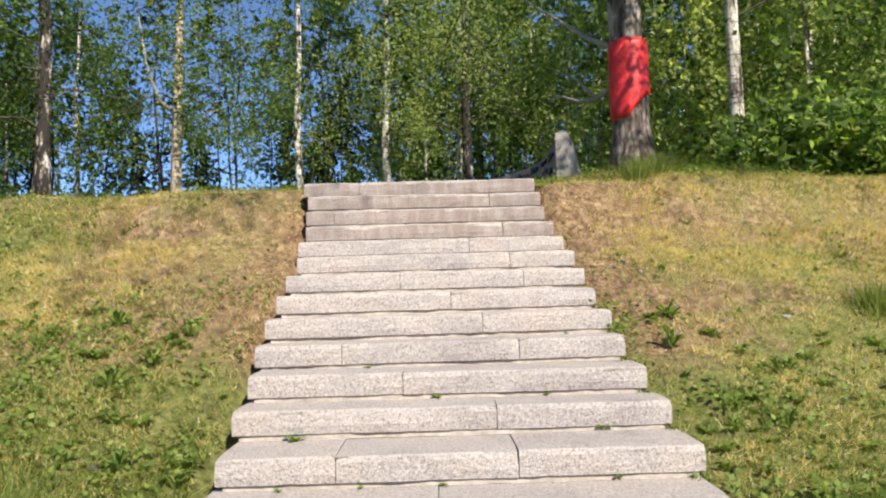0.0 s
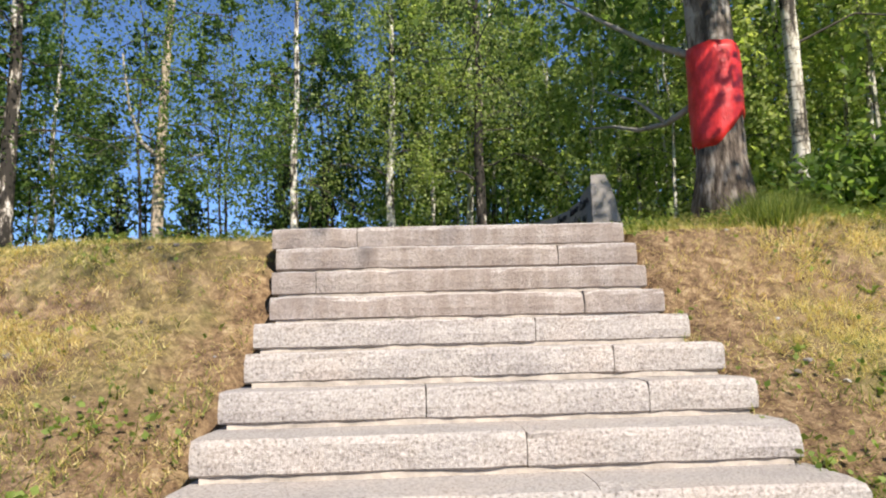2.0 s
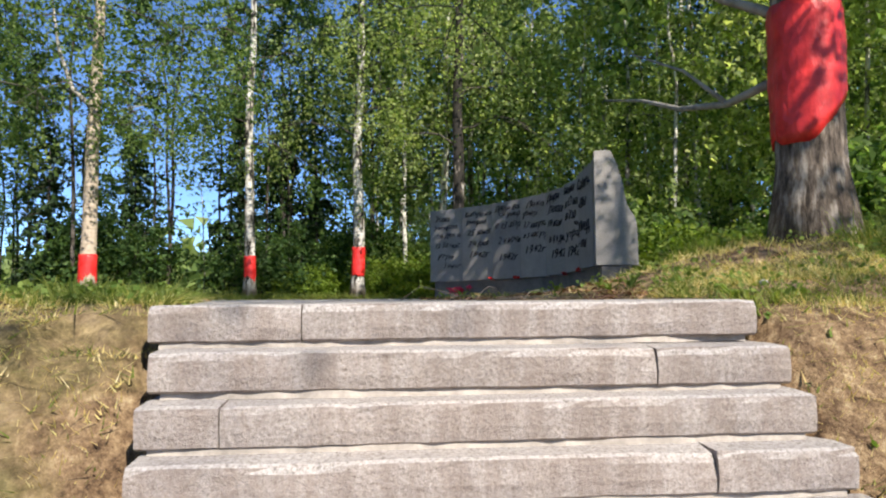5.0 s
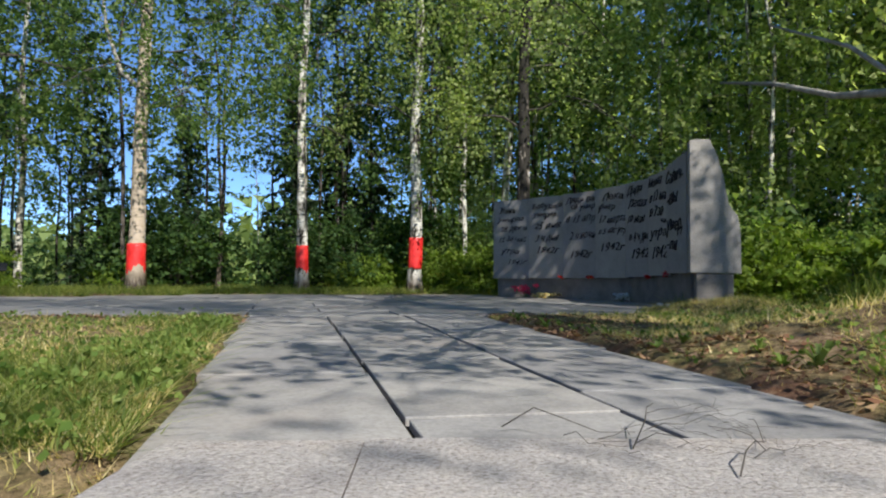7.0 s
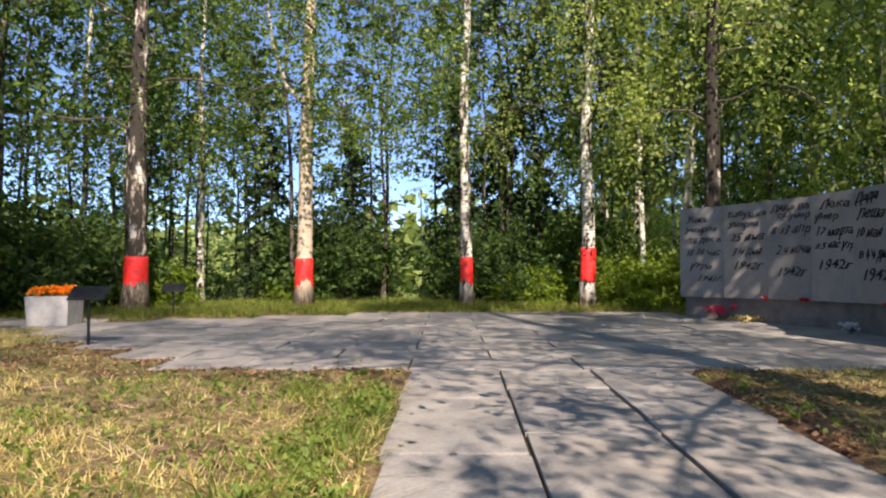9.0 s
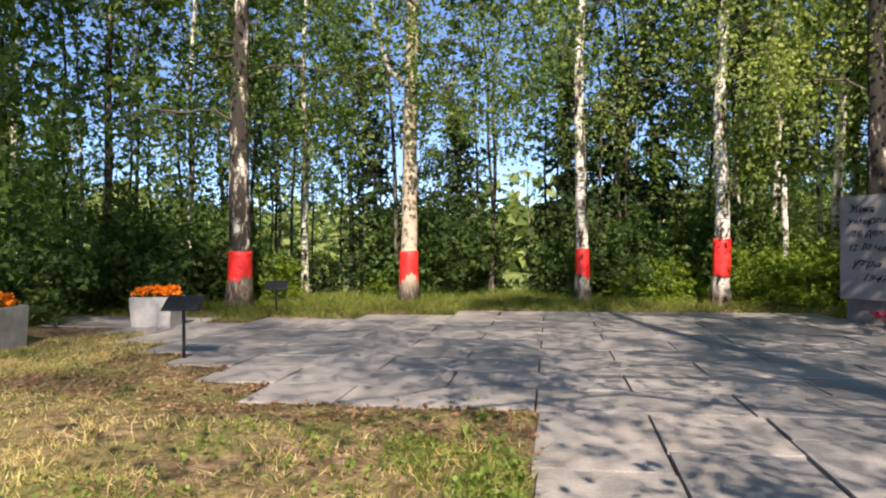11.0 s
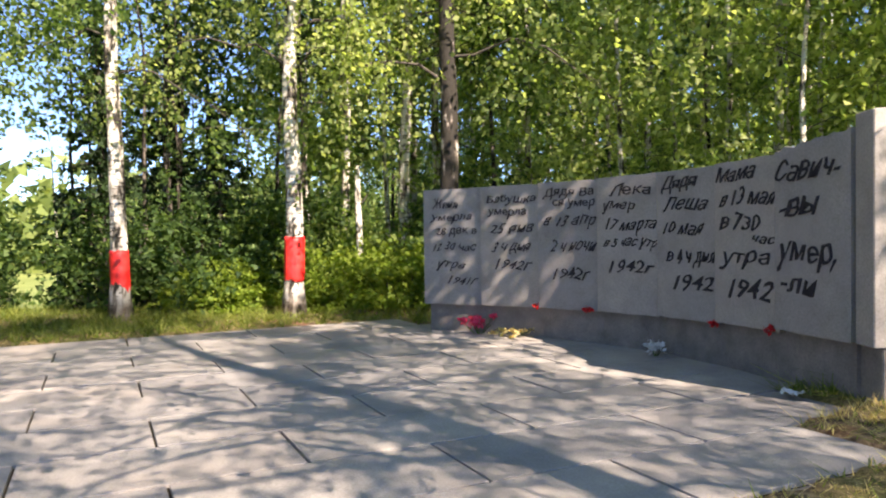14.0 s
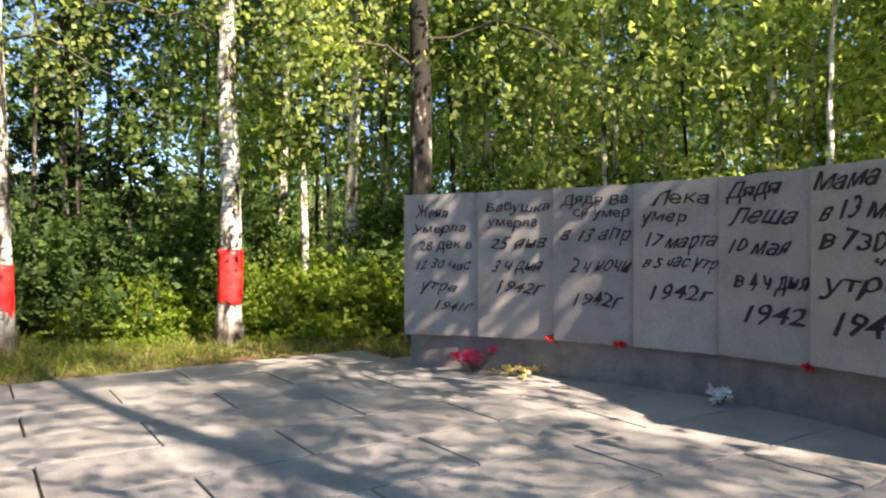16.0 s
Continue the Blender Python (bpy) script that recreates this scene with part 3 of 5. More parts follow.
def make_wall():
    wall = empty("memorial_wall", (0.9, 17.5, 0), 0, "curved grey concrete memorial wall of seven inscribed notebook pages on a plinth", "memorial")
    inv = pose(0.9, 17.5, 0).inverted()
    for i in range(7):
        a, b = Vector(WALL[i]), Vector(WALL[i + 1])
        L = (b - a).length
        ang = math.degrees(math.atan2(b.y - a.y, b.x - a.x))
        d = (b - a) / L
        n = Vector((d.y, -d.x))
        zb = (PBOT[i] + PBOT[i + 1]) / 2
        bm = bmesh.new()
        N, K = 14, 6
        t0, t1 = PTOP[i]
        front = []
        for u in range(N + 1):
            x = (L - 0.016) * u / N
            top = t0 + (t1 - t0) * (u / N) + 0.012 * noise.noise((x * 6, i * 3.3, 1)) + (0.03 * noise.noise((x * 12, 0, 9)) if i == 6 else 0)
            bot = zb + 0.007 * noise.noise((x * 7, i * 5.1, 4))
            col = []
            for k in range(K + 1):
                z = bot + (top - bot) * k / K
                yo = 0.003 * noise.noise((x * 3, z * 3, i * 2.0)) - (0.004 if k in (0, K) or u in (0, N) else 0.009)
                col.append(bm.verts.new((x, yo, z)))
            front.append(col)
        back = [[bm.verts.new((c.co.x, 0.16, c.co.z)) for c in (col[0], col[-1])] for col in front]
        for p, q in zip(front, front[1:]):
            for k in range(K):
                bm.faces.new((p[k], q[k], q[k + 1], p[k + 1]))
        for (p, q), (f, g) in zip(zip(back, back[1:]), zip(front, front[1:])):
            bm.faces.new((q[0], p[0], p[1], q[1]))
            bm.faces.new((f[0], p[0], q[0], g[0]))
            bm.faces.new((f[-1], g[-1], q[1], p[1]))
        for col, bk in ((front[0], back[0]), (front[-1], back[-1])):
            bm.faces.new([*col, bk[1], bk[0]])
        page = part("page", bm, M_STELE, wall, "")
        # each page stands a little proud at its left edge
        m = pose(a.x + n.x * 0.05, a.y + n.y * 0.05, 0, 0, 0, ang + 4.2)
        page.matrix_basis = inv @ m
        top = (t0 + t1) / 2
        H = top - zb
        for k, (body, u0, u1, v, sz) in enumerate(TEXTS[i]):
            text_part(body, u0 * L, u1 * L - 0.02, top - H * v, sz * 1.35 * H, page, i * 7 + k)
    # core wall behind and the plinth below
    for nm, mtl, zf, off, th, lab in (("core", M_STELE, None, 0.12, 0.20, ""), ("plinth", M_PLINTH, 0.0, 0.06, 0.38, "darker stained concrete plinth")):
        bm = bmesh.new()
        sec = []
        for i, pnt in enumerate(WALL):
            a = Vector(WALL[max(i - 1, 0)])
            b = Vector(WALL[min(i + 1, 7)])
            d = (b - a).normalized()
            n = Vector((-d.y, d.x))
            if n.x < 0:
                n = -n
            p = Vector(pnt) - (d * -0.03 if i == 0 else d * 0.03 if i == 7 else d * 0)
            f, g = p + n * off, p + n * (off + th)
            if nm == "core":
                z0, z1 = PBOT[i] + 0.0, min(PTOP[min(i, 6)][0], 1.9) - 0.03
            else:
                z0, z1 = -0.2, PBOT[i] - 0.004
            sec.append([bm.verts.new((f.x, f.y, z0)), bm.verts.new((g.x, g.y, z0)), bm.verts.new((g.x, g.y, z1)), bm.verts.new((f.x, f.y, z1))])
        for p, q in zip(sec, sec[1:]):
            for k in range(4):
                bm.faces.new((p[k], p[(k + 1) % 4], q[(k + 1) % 4], q[k]))
        bm.faces.new(sec[0])
        bm.faces.new(sec[-1][::-1])
        ob = part(nm, bm, mtl, wall, lab)
        ob.matrix_basis = inv
    # end stele
    bm = bmesh.new()
    prof = [(0.0, 0.45), (0.59, 0.45), (0.585, 0.72), (0.58, 0.98), (0.55, 1.14), (0.49, 1.22), (0.44, 1.30), (0.41, 1.48), (0.385, 1.66), (0.35, 1.76), (0.33, 1.88), (0.27, 2.01), (0.24, 2.08), (0.12, 2.095), (0.0, 2.08)]
    mid = []
    for yy in (0.0, 0.22):
        mid.append([bm.verts.new((x + 0.012 * noise.noise((x * 9, z * 7, yy)), yy, z + 0.01 * noise.noise((z * 8, x * 5, 3 + yy)))) for x, z in prof])
    bm.faces.new(mid[0])
    bm.faces.new(mid[1][::-1])
    for k in range(len(prof)):
        bm.faces.new((mid[0][k], mid[1][k], mid[1][(k + 1) % len(prof)], mid[0][(k + 1) % len(prof)]))
    bmesh.ops.bevel(bm, geom=list(bm.edges), offset=0.008, segments=1, affect="EDGES")
    end = part("end_stele", bm, M_STELE, wall, "pale tapering end slab with a broken edge")
    end.matrix_basis = inv @ pose(1.87, 14.15, 0, 0, 0, -9)
    bm = bmesh.new()
    box(bm, 0.07, 0.50, 0.02, 0.40, -0.2, 0.446, 0.01)
    foot = part("end_foot", bm, M_PLINTH, wall)
    foot.matrix_basis = inv @ pose(1.87, 14.15, 0, 0, 0, -9)


make_wall()


# trees
def leaf_cloud(rng, centres, spread, counts, size, drop=1.0, tri=False):
    """Diamond leaves in loose hanging clumps."""
    c = np.repeat(np.asarray(centres), counts, axis=0)
    n = len(c)
    s = np.repeat(np.asarray(spread), counts, axis=0) if np.ndim(spread) > 1 else np.asarray(spread)
    own = np.arange(n) // 9
    p = c + rng.normal(size=(n // 9 + 1, 3))[own] * s * 1.15 + rng.normal(size=(n, 3)) * s * 0.42
    d = rng.normal(size=(n, 3)) * (1, 1, 0.6) + (0, 0, -0.7 * drop)
    d /= np.linalg.norm(d, axis=1)[:, None]
    w = np.cross(d, rng.normal(size=(n, 3)))
    w /= np.linalg.norm(w, axis=1)[:, None] + 1e-6
    L = size * rng.uniform(0.6, 1.25, size=(n, 1))
    if tri:
        q = np.stack([p + w * L * 0.45, p + d * L * 1.15, p - w * L * 0.45], axis=1)
    else:
        q = np.stack([p, p + d * L * 0.45 + w * L * 0.42, p + d * L, p + d * L * 0.45 - w * L * 0.42], axis=1)
    return q.reshape(-1, 3)


def tree_parts(seed, H, r, crown0, crown_r, leaves, size, trunk_mat, leaf_m, lean=(0.0, 0.0), nlimb=34, weep=1.0, limbs_extra=(), thin=1.0, sides=10, limb_m=None, bias=(0, 0), tri=False, leafy=(), floor=0.0):
    rng = np.random.default_rng(seed)
    rnd = random.Random(seed)
    n = 16
    wob = [(noise.noise((seed * 3.1, k * 0.35, 0)) * 0.10 * k / 4, noise.noise((seed * 5.7, k * 0.35, 4)) * 0.10 * k / 4) for k in range(n)]
    pts, rad = [], []
    for k in range(n):
        z = H * (k / (n - 1)) ** 1.15
        pts.append((lean[0] * z + wob[k][0], lean[1] * z + wob[k][1], z - (0.15 if k == 0 else 0)))
        flare = 1 + 0.55 * math.exp(-z / 0.22)
        rad.append(max(0.012, r * (1 - z / H * 0.93) * flare))

    def at(z):
        for (a, b) in zip(pts, pts[1:]):
            if a[2] <= z <= b[2]:
                f = (z - a[2]) / (b[2] - a[2] + 1e-6)
                return Vector(a).lerp(Vector(b), f)
        return Vector(pts[-1])

    bt = bmesh.new()
    rings = tube(bt, pts, rad, sides)
    for v in bt.verts:
        k = noise.noise((v.co.x * 6 + seed, v.co.y * 6, v.co.z * 2.2))
        c = at(max(0, v.co.z))
        out = Vector((v.co.x - c.x, v.co.y - c.y, 0))
        v.co += out * k * (0.22 if v.co.z < 0.5 else 0.10)
    bl = bmesh.new()
    cents, sprd = [], []
    for k in range(nlimb):
        f = (k + rnd.random()) / nlimb
        z = crown0 + (H - crown0) * f ** 0.9 * 0.97
        az = rnd.uniform(0, math.tau)
        full = math.sin(min(1.0, f * 1.1 + 0.22) * math.pi) ** 0.6
        L = crown_r * (0.35 + 0.65 * full) * rnd.uniform(0.7, 1.15)
        s = at(z)
        dirv = Vector((math.cos(az), math.sin(az), 0))
        rise = rnd.uniform(0.2, 0.75)
        p0 = s
        pl = [p0]
        for j in range(1, 6):
            u = j / 5
            q = s + dirv * L * u + Vector((0, 0, L * rise * u - L * 0.55 * weep * u * u)) + Vector((rnd.uniform(-1, 1), rnd.uniform(-1, 1), rnd.uniform(-1, 1))) * 0.06 * L
            q += Vector((bias[0], bias[1], 0)) * u * L
            pl.append(q)
        r0 = max(0.008, r * 0.17 * (1 - f * 0.7))
        tube(bl, pl, [r0 * (1 - 0.85 * j / 5) for j in range(6)], 5, cap=False)
        for j in (2, 3, 4, 5, 5):
            for _ in range(2 if j > 2 else 1):
                o = Vector((rnd.gauss(0, 1), rnd.gauss(0, 1), rnd.gauss(0, 0.5))) * L * 0.20
                tip = pl[j] + o + Vector((0, 0, -L * 0.08 * weep))
                tube(bl, [pl[j], pl[j].lerp(tip, 0.5) + Vector((0, 0, 0.04)), tip], [r0 * 0.28, r0 * 0.2, 0.004], 3, cap=False)
                cents.append(tip)
                sprd.append((L * 0.105, L * 0.105, L * (0.075 + 0.10 * weep)))
    for pl, r0 in leafy:
        tube(bl, pl, [r0 * (1 - 0.8 * j / (len(pl) - 1)) for j in range(len(pl))], 6, cap=False)
        for a, b in zip(pl[1:], pl[2:] + pl[-1:]):
            for _ in range(7):
                q = Vector(a).lerp(Vector(b), rnd.random())
                tip = q + Vector((rnd.gauss(0, 0.45), rnd.gauss(0, 0.45), -abs(rnd.gauss(0, 0.3))))
                tube(bl, [q, q.lerp(tip, 0.5) + Vector((0, 0, 0.06)), tip], [0.008, 0.006, 0.003], 3, cap=False)
                cents.append(tip)
                sprd.append((0.16, 0.16, 0.22))
    cents = np.array([tuple(c) for c in cents])
    cents[:, 2] = np.maximum(cents[:, 2], floor)
    sprd = np.array(sprd)
    wgt = rng.uniform(0.2, 1.8, size=len(cents)) ** 1.3
    counts = np.maximum(1, (wgt / wgt.sum() * leaves).astype(int))
    cl = leaf_cloud(rng, cents, sprd, counts, size, weep, tri)
    crown = fast_mesh("crown", cl, 3 if tri else 4)
    return bt, bl, crown, at


def make_tree(name, label, group, x, y, z, turn=0, limb_m=None, trunk_m=None, leaf_m=None, **kw):
    t = empty(name, (x, y, z), turn, label, "tree", group)
    bt, bl, crown, at = tree_parts(trunk_mat=trunk_m, leaf_m=leaf_m, **kw)
    part("trunk", bt, trunk_m, t, smooth=True)
    part("branchwork", bl, M_LIMB, t, smooth=True)["kind"] = "stuff"
    for pl, r0 in kw.get("limbs_extra", ()):
        be = bmesh.new()
        tube(be, pl, [r0 * (1 - 0.7 * j / (len(pl) - 1)) for j in range(len(pl))], 8)
        part("limb", be, limb_m or M_LIMB_PALE, t, smooth=True)
    link_mesh("crown", crown, leaf_m, t)["kind"] = "stuff"
    return t, at


def wrap_band(tree, at, z0, z1, r, seed, ragged=0.12):
    """A red cloth wound round the trunk, with creases and an uneven lower hem."""
    bm = bmesh.new()
    S, K = 40, 12
    rows = []
    for k in range(K + 1):
        row = []
        for s in range(S):
            a = s / S * math.tau
            hem = ragged * max(0.0, noise.noise((math.cos(a) * 1.1 + seed, math.sin(a) * 1.1, 1))) * 1.6
            if ragged > 0.2:
                hem += 0.24 * max(0.0, math.sin(a - 0.15 * math.pi) * -0.2 + math.cos(a + 0.35)) ** 1.5
            top = 0.02 * noise.noise((math.cos(a) * 2, math.sin(a) * 2, seed + 7))
            z = z0 + hem + (z1 + top - z0 - hem) * k / K
            c = at(z)
            f = 1.0 + 0.035 * noise.noise((a * 3, z * 3, seed)) + 0.03 * noise.noise((math.cos(a) * 5, math.sin(a) * 5, z * 14)) - (0.05 if k in (0, K) else 0)
            row.append(bm.verts.new((c.x + math.cos(a) * r * f, c.y + math.sin(a) * r * f, z)))
        rows.append(row)
    for p, q in zip(rows, rows[1:]):
        for s in range(S):
            bm.faces.new((p[s], p[(s + 1) % S], q[(s + 1) % S], q[s]))
    ob = part("red_band", bm, M_RED, None, smooth=True)
    ob.data.materials[0] = M_RED
    mod = ob.modifiers.new("thickness", "SOLIDIFY")
    mod.thickness = 0.006
    ob.location = tree.location
    tagged(ob, "glossy red cloth band wrapped round a tree trunk", "cloth", "red bands on the trees")
    return ob


def band_trees():
    g = "birches with red bands"
    # leafy limbs and crown bias are added above the view to dapple the paving
    big, at = make_tree("birch_tree", "old thick birch with fissured grey base and red cloth band", g, 2.15, 8.80, 0.25, 0, None, M_OLD, M_LEAF,
                        seed=11, H=13.5, r=0.225, crown0=3.5, crown_r=4.3, leaves=31000, size=0.078, nlimb=46,
                        weep=1.1, sides=16, bias=(-0.25, 0.0), floor=4.0, leafy=(([(0, 0, 2.9), (-0.2, -1.2, 3.6), (-0.3, -2.4, 3.9), (-0.5, -3.6, 3.8), (-0.7, -4.4, 3.5)], 0.05),
                               ([(0, 0, 3.3), (0.6, -1.4, 4.2), (0.9, -2.8, 4.7), (1.2, -4.4, 4.9), (1.3, -5.8, 4.7)], 0.06)),
                        limbs_extra=(([(-0.1, 0.1, 1.25), (-0.28, 0.6, 1.20), (-0.40, 1.3, 1.35), (-0.52, 2.0, 1.62), (-0.68, 2.8, 1.85)], 0.035),
                                     ([(-0.1, 0.0, 1.62), (-0.40, 0.35, 1.90), (-0.75, 0.8, 2.35), (-1.2, 1.3, 2.9)], 0.04),
                                     ([(-0.28, 0.6, 1.20), (-0.5, 0.9, 1.55), (-0.75, 1.5, 1.9)], 0.02)))
    wrap_band(big, at, 0.74, 1.69, 0.235, 1, 0.26)
    for (x, y, r, H, m, lean, sd, z1, cr) in ((-10.76, 17.86, 0.215, 17, M_PATCH, (0.0, 0.01), 21, 1.10, 3.2), (-8.30, 20.14, 0.185, 16, M_BIRCH_TAN, (0.012, 0.02), 22, 1.07, 2.6),
                                     (-5.04, 21.64, 0.135, 15, M_BIRCH, (-0.01, 0.02), 23, 1.10, 2.2), (-2.36, 21.40, 0.15, 15, M_BIRCH, (0.005, 0.015), 24, 1.28, 2.4)):
        extra = ()
        if sd == 22:
            extra = (([(0.05, 0.08, 4.4), (-0.5, 0.1, 4.9), (-0.9, 0.2, 5.9), (-1.2, 0.3, 7.5)], 0.07), ([(0.05, 0.1, 4.0), (0.6, 0.1, 4.4), (1.3, 0.0, 4.5)], 0.03))
        t, at = make_tree("birch_tree", "tall birch beside the plaza with a red cloth band", g, x, y, -0.02, 0, M_LIMB_PALE if sd == 22 else None, m, M_LEAF_SUNLIT if sd == 24 else M_LEAF,
                          seed=sd, H=H, r=r, crown0=3.4, crown_r=cr, leaves=17000, size=0.085, nlimb=32, weep=1.2, lean=lean, sides=12, limbs_extra=extra)
        wrap_band(t, at, z1 - 0.72, z1, r * 1.08, sd, 0.10)


band_trees()
make_tree("birch_tree", "dark patchy old birch standing behind the memorial wall", "", 0.07, 20.85, -0.15, 0, None, M_STEM, M_LEAF_SUNLIT,
          seed=51, H=16, r=0.17, crown0=3.6, crown_r=3.0, leaves=19000, size=0.09, nlimb=32, weep=1.2, sides=12, lean=(0.004, 0.0))
# added birches, mostly unseen, placed so their crowns shade path, plaza and bank top
for sx, sy, sz, sd, hh, c0, cr, lv, rr, bi in ((8.5, 1.8, -2.4, 61, 20.5, 10.6, 3.7, 17000, 0.13, (-0.95, -0.5)), (6.6, 6.6, -1.0, 62, 15, 5.2, 3.0, 3500, 0.14, (0.0, 0.1)), (-0.6, -6.0, -2.5, 63, 26, 17.0, 3.9, 25000, 0.14, (0.8, 1.0)), (6.3, 4.9, -1.6, 64, 9, 5.0, 2.1, 6500, 0.07, (0.0, 0.0))):
    make_tree("birch_tree", "tall birch added mostly out of view to shade paving and grass", "trees beside the stairs", sx, sy, sz, 0, None, M_PATCH, M_LEAF,
              seed=sd, H=hh, r=rr, crown0=c0, crown_r=cr, leaves=lv, size=0.095, nlimb=32, weep=1.0, sides=10, bias=bi)


def open_view(x, y, half):
    """two gaps in the wood through which the fields show"""
    return any(y > v - 1 and abs(x - (u + k * (y - v))) < half * (1 + (y - v) * 0.03) for u, v, k in ((-9.6, 19.2, -0.68), (-6.2, 21.0, -0.37)))


def forest():
    """Three grown patterns of birch and two of undergrowth, repeated through the wood."""
    rnd = random.Random(77)
    g = "trees of the wood"
    protos = []
    specs = [("birch_tree", "slender white birch in the wood", 31, 15, 0.11, 3.0, 2.3, 8200, 0.115, M_FAR_BIRCH, M_LEAF, 1.2),
             ("birch_tree", "slender white birch in the wood", 32, 13, 0.085, 2.4, 2.0, 7200, 0.115, M_FAR_BIRCH, M_LEAF, 1.2),
             ("alder_tree", "dark-stemmed tree in the wood", 33, 14, 0.10, 3.2, 2.2, 6600, 0.125, M_DARKBARK, M_LEAF_DARK, 0.5),
             ("sapling_tree", "thin dark-stemmed young tree", 34, 9, 0.05, 1.3, 1.4, 3800, 0.105, M_DARKBARK, M_LEAF_DARK, 0.4),
             ("birch_tree", "leafy young birch with pale stem", 35, 10, 0.065, 1.6, 1.9, 7000, 0.105, M_FAR_BIRCH, M_LEAF, 1.0),
             ("birch_tree", "tall birch in the wood, leaves coloured as if sunlit", 38, 14, 0.10, 2.6, 2.3, 8600, 0.115, M_FAR_BIRCH, M_LEAF_SUNLIT, 1.2),
             ("birch_tree", "leafy young birch, leaves coloured as if sunlit", 39, 10, 0.065, 1.4, 1.9, 7200, 0.105, M_FAR_BIRCH, M_LEAF_SUNLIT, 1.1),
             ("pole_tree", "thin bare dark stem with few leaves", 36, 11, 0.05, 4.0, 1.1, 800, 0.15, M_DARKBARK, M_LEAF_DARK, 0.4),
             ("pole_birch_tree", "thin pale birch stem with few leaves", 37, 12, 0.055, 5.0, 1.1, 800, 0.15, M_FAR_BIRCH, M_LEAF, 0.8)]
    for (nm, lab, sd, H, r, c0, cr, lv, sz, tm, lm, weep) in specs:
        t, _ = make_tree(nm, lab, g, 0, 0, 0, 0, None, tm, lm, seed=sd, H=H, r=r, crown0=c0, crown_r=cr, leaves=lv, size=sz, nlimb=26, weep=weep, sides=8, tri=True)
        protos.append(t)
    used = set()

    def place(k, x, y, s=1.0, dz=0.0, turn=None):
        m = pose(x, y, height(x, y) - 0.05 + dz, rnd.uniform(-2, 2), rnd.uniform(-2, 2), rnd.uniform(0, 360) if turn is None else turn) @ Matrix.Scale(s, 4)
        if k not in used:
            used.add(k)
            protos[k].matrix_basis = m
            return protos[k]
        ob = copy_thing(protos[k], Matrix.Identity(4))
        ob.matrix_basis = m
        return ob

    # trees whose places show
    for k, x, y, s in FIXED:
        place(k, x, y, s)
    # the wood around
    spots = [(x, y) for _, x, y, _ in FIXED] + [(2.2, 8.8), (-10.8, 17.9), (-8.3, 20.1), (-5, 21.6), (-2.4, 21.4)]
    tries = 0
    while len(spots) < 150 and tries < 6000:
        tries += 1
        a = rnd.uniform(-75, 95)
        d = rnd.uniform(9, 46) ** 1.0
        x, y = -1 - d * math.sin(radians(a)), 12 + d * math.cos(radians(a))
        if math.hypot(x + 3, y - 14) < 10.2 or y < 12 and x > -9 and x < 9:
            continue
        if x > 5 and y < 14 or open_view(x, y, 0.8):
            continue
        if x < -9 and y < 22 and rnd.random() < 0.3:
            continue
        left = a > 5 and a < 60
        if left and rnd.random() < (0.7 if d > 24 else 0.3):
            continue
        gap = 1.3 if not left else 1.9
        if min(math.hypot(x - u, y - v) for u, v in spots) < gap:
            continue
        spots.append((x, y))
        if left:
            # mostly dark-leaved patterns on the left: their leaf colour stands in for shade
            k = rnd.choice([2, 2, 2, 3, 3, 0])
        else:
            # right of x = -5 birches with sunlight in their leaf colour are mixed in
            k = rnd.choice([0, 1, 5, 4, 6, 5, 2] if x > -5 else [0, 1, 1, 4, 4, 0, 2])
        place(k, x, y, rnd.uniform(0.8, 1.15))
    for _ in range(120):
        a, d = rnd.uniform(-60, 80), rnd.uniform(10.5, 24)
        x, y = -1 - d * math.sin(radians(a)), 12 + d * math.cos(radians(a))
        if math.hypot(x + 3, y - 14) < 9.6 or y < 13 or min(math.hypot(x - u, y - v) for u, v in spots) < 0.5 or open_view(x, y, 0.3):
            continue
        spots.append((x, y))
        place(8 if (a < 8 and rnd.random() < 0.75) or rnd.random() < 0.15 else 7, x, y, rnd.uniform(0.7, 1.2))


FIXED = [
    # stem behind the wall, pale stems behind it
    (0, -0.30, 24.3, 1.15), (1, -1.52, 24.5, 1.1), (0, -12.3, 22.0, 0.9),
    # right of the old birch
    (0, 5.51, 14.52, 1.45), (6, 7.5, 15.5, 1.0), (5, 7.0, 18.0, 1.0), (6, 9.0, 12.5, 1.0), (6, 4.4, 18.5, 0.9), (5, 5.8, 21.0, 1.0), (6, 3.2, 21.5, 1.0),
    # left edge of the wood
    (2, -13.5, 17.0, 1.0), (4, -13.2, 14.2, 1.1), (2, -12.8, 11.6, 1.1), (4, -14.5, 9.5, 1.0), (2, -15.0, 13.0, 1.2), (0, -16.5, 16.0, 1.0),
    # behind and beside the walk, out of view, whose shade lies on the path
    (1, -3.0, -16, 1.0), (0, -12, -14, 1.0),
]
forest()


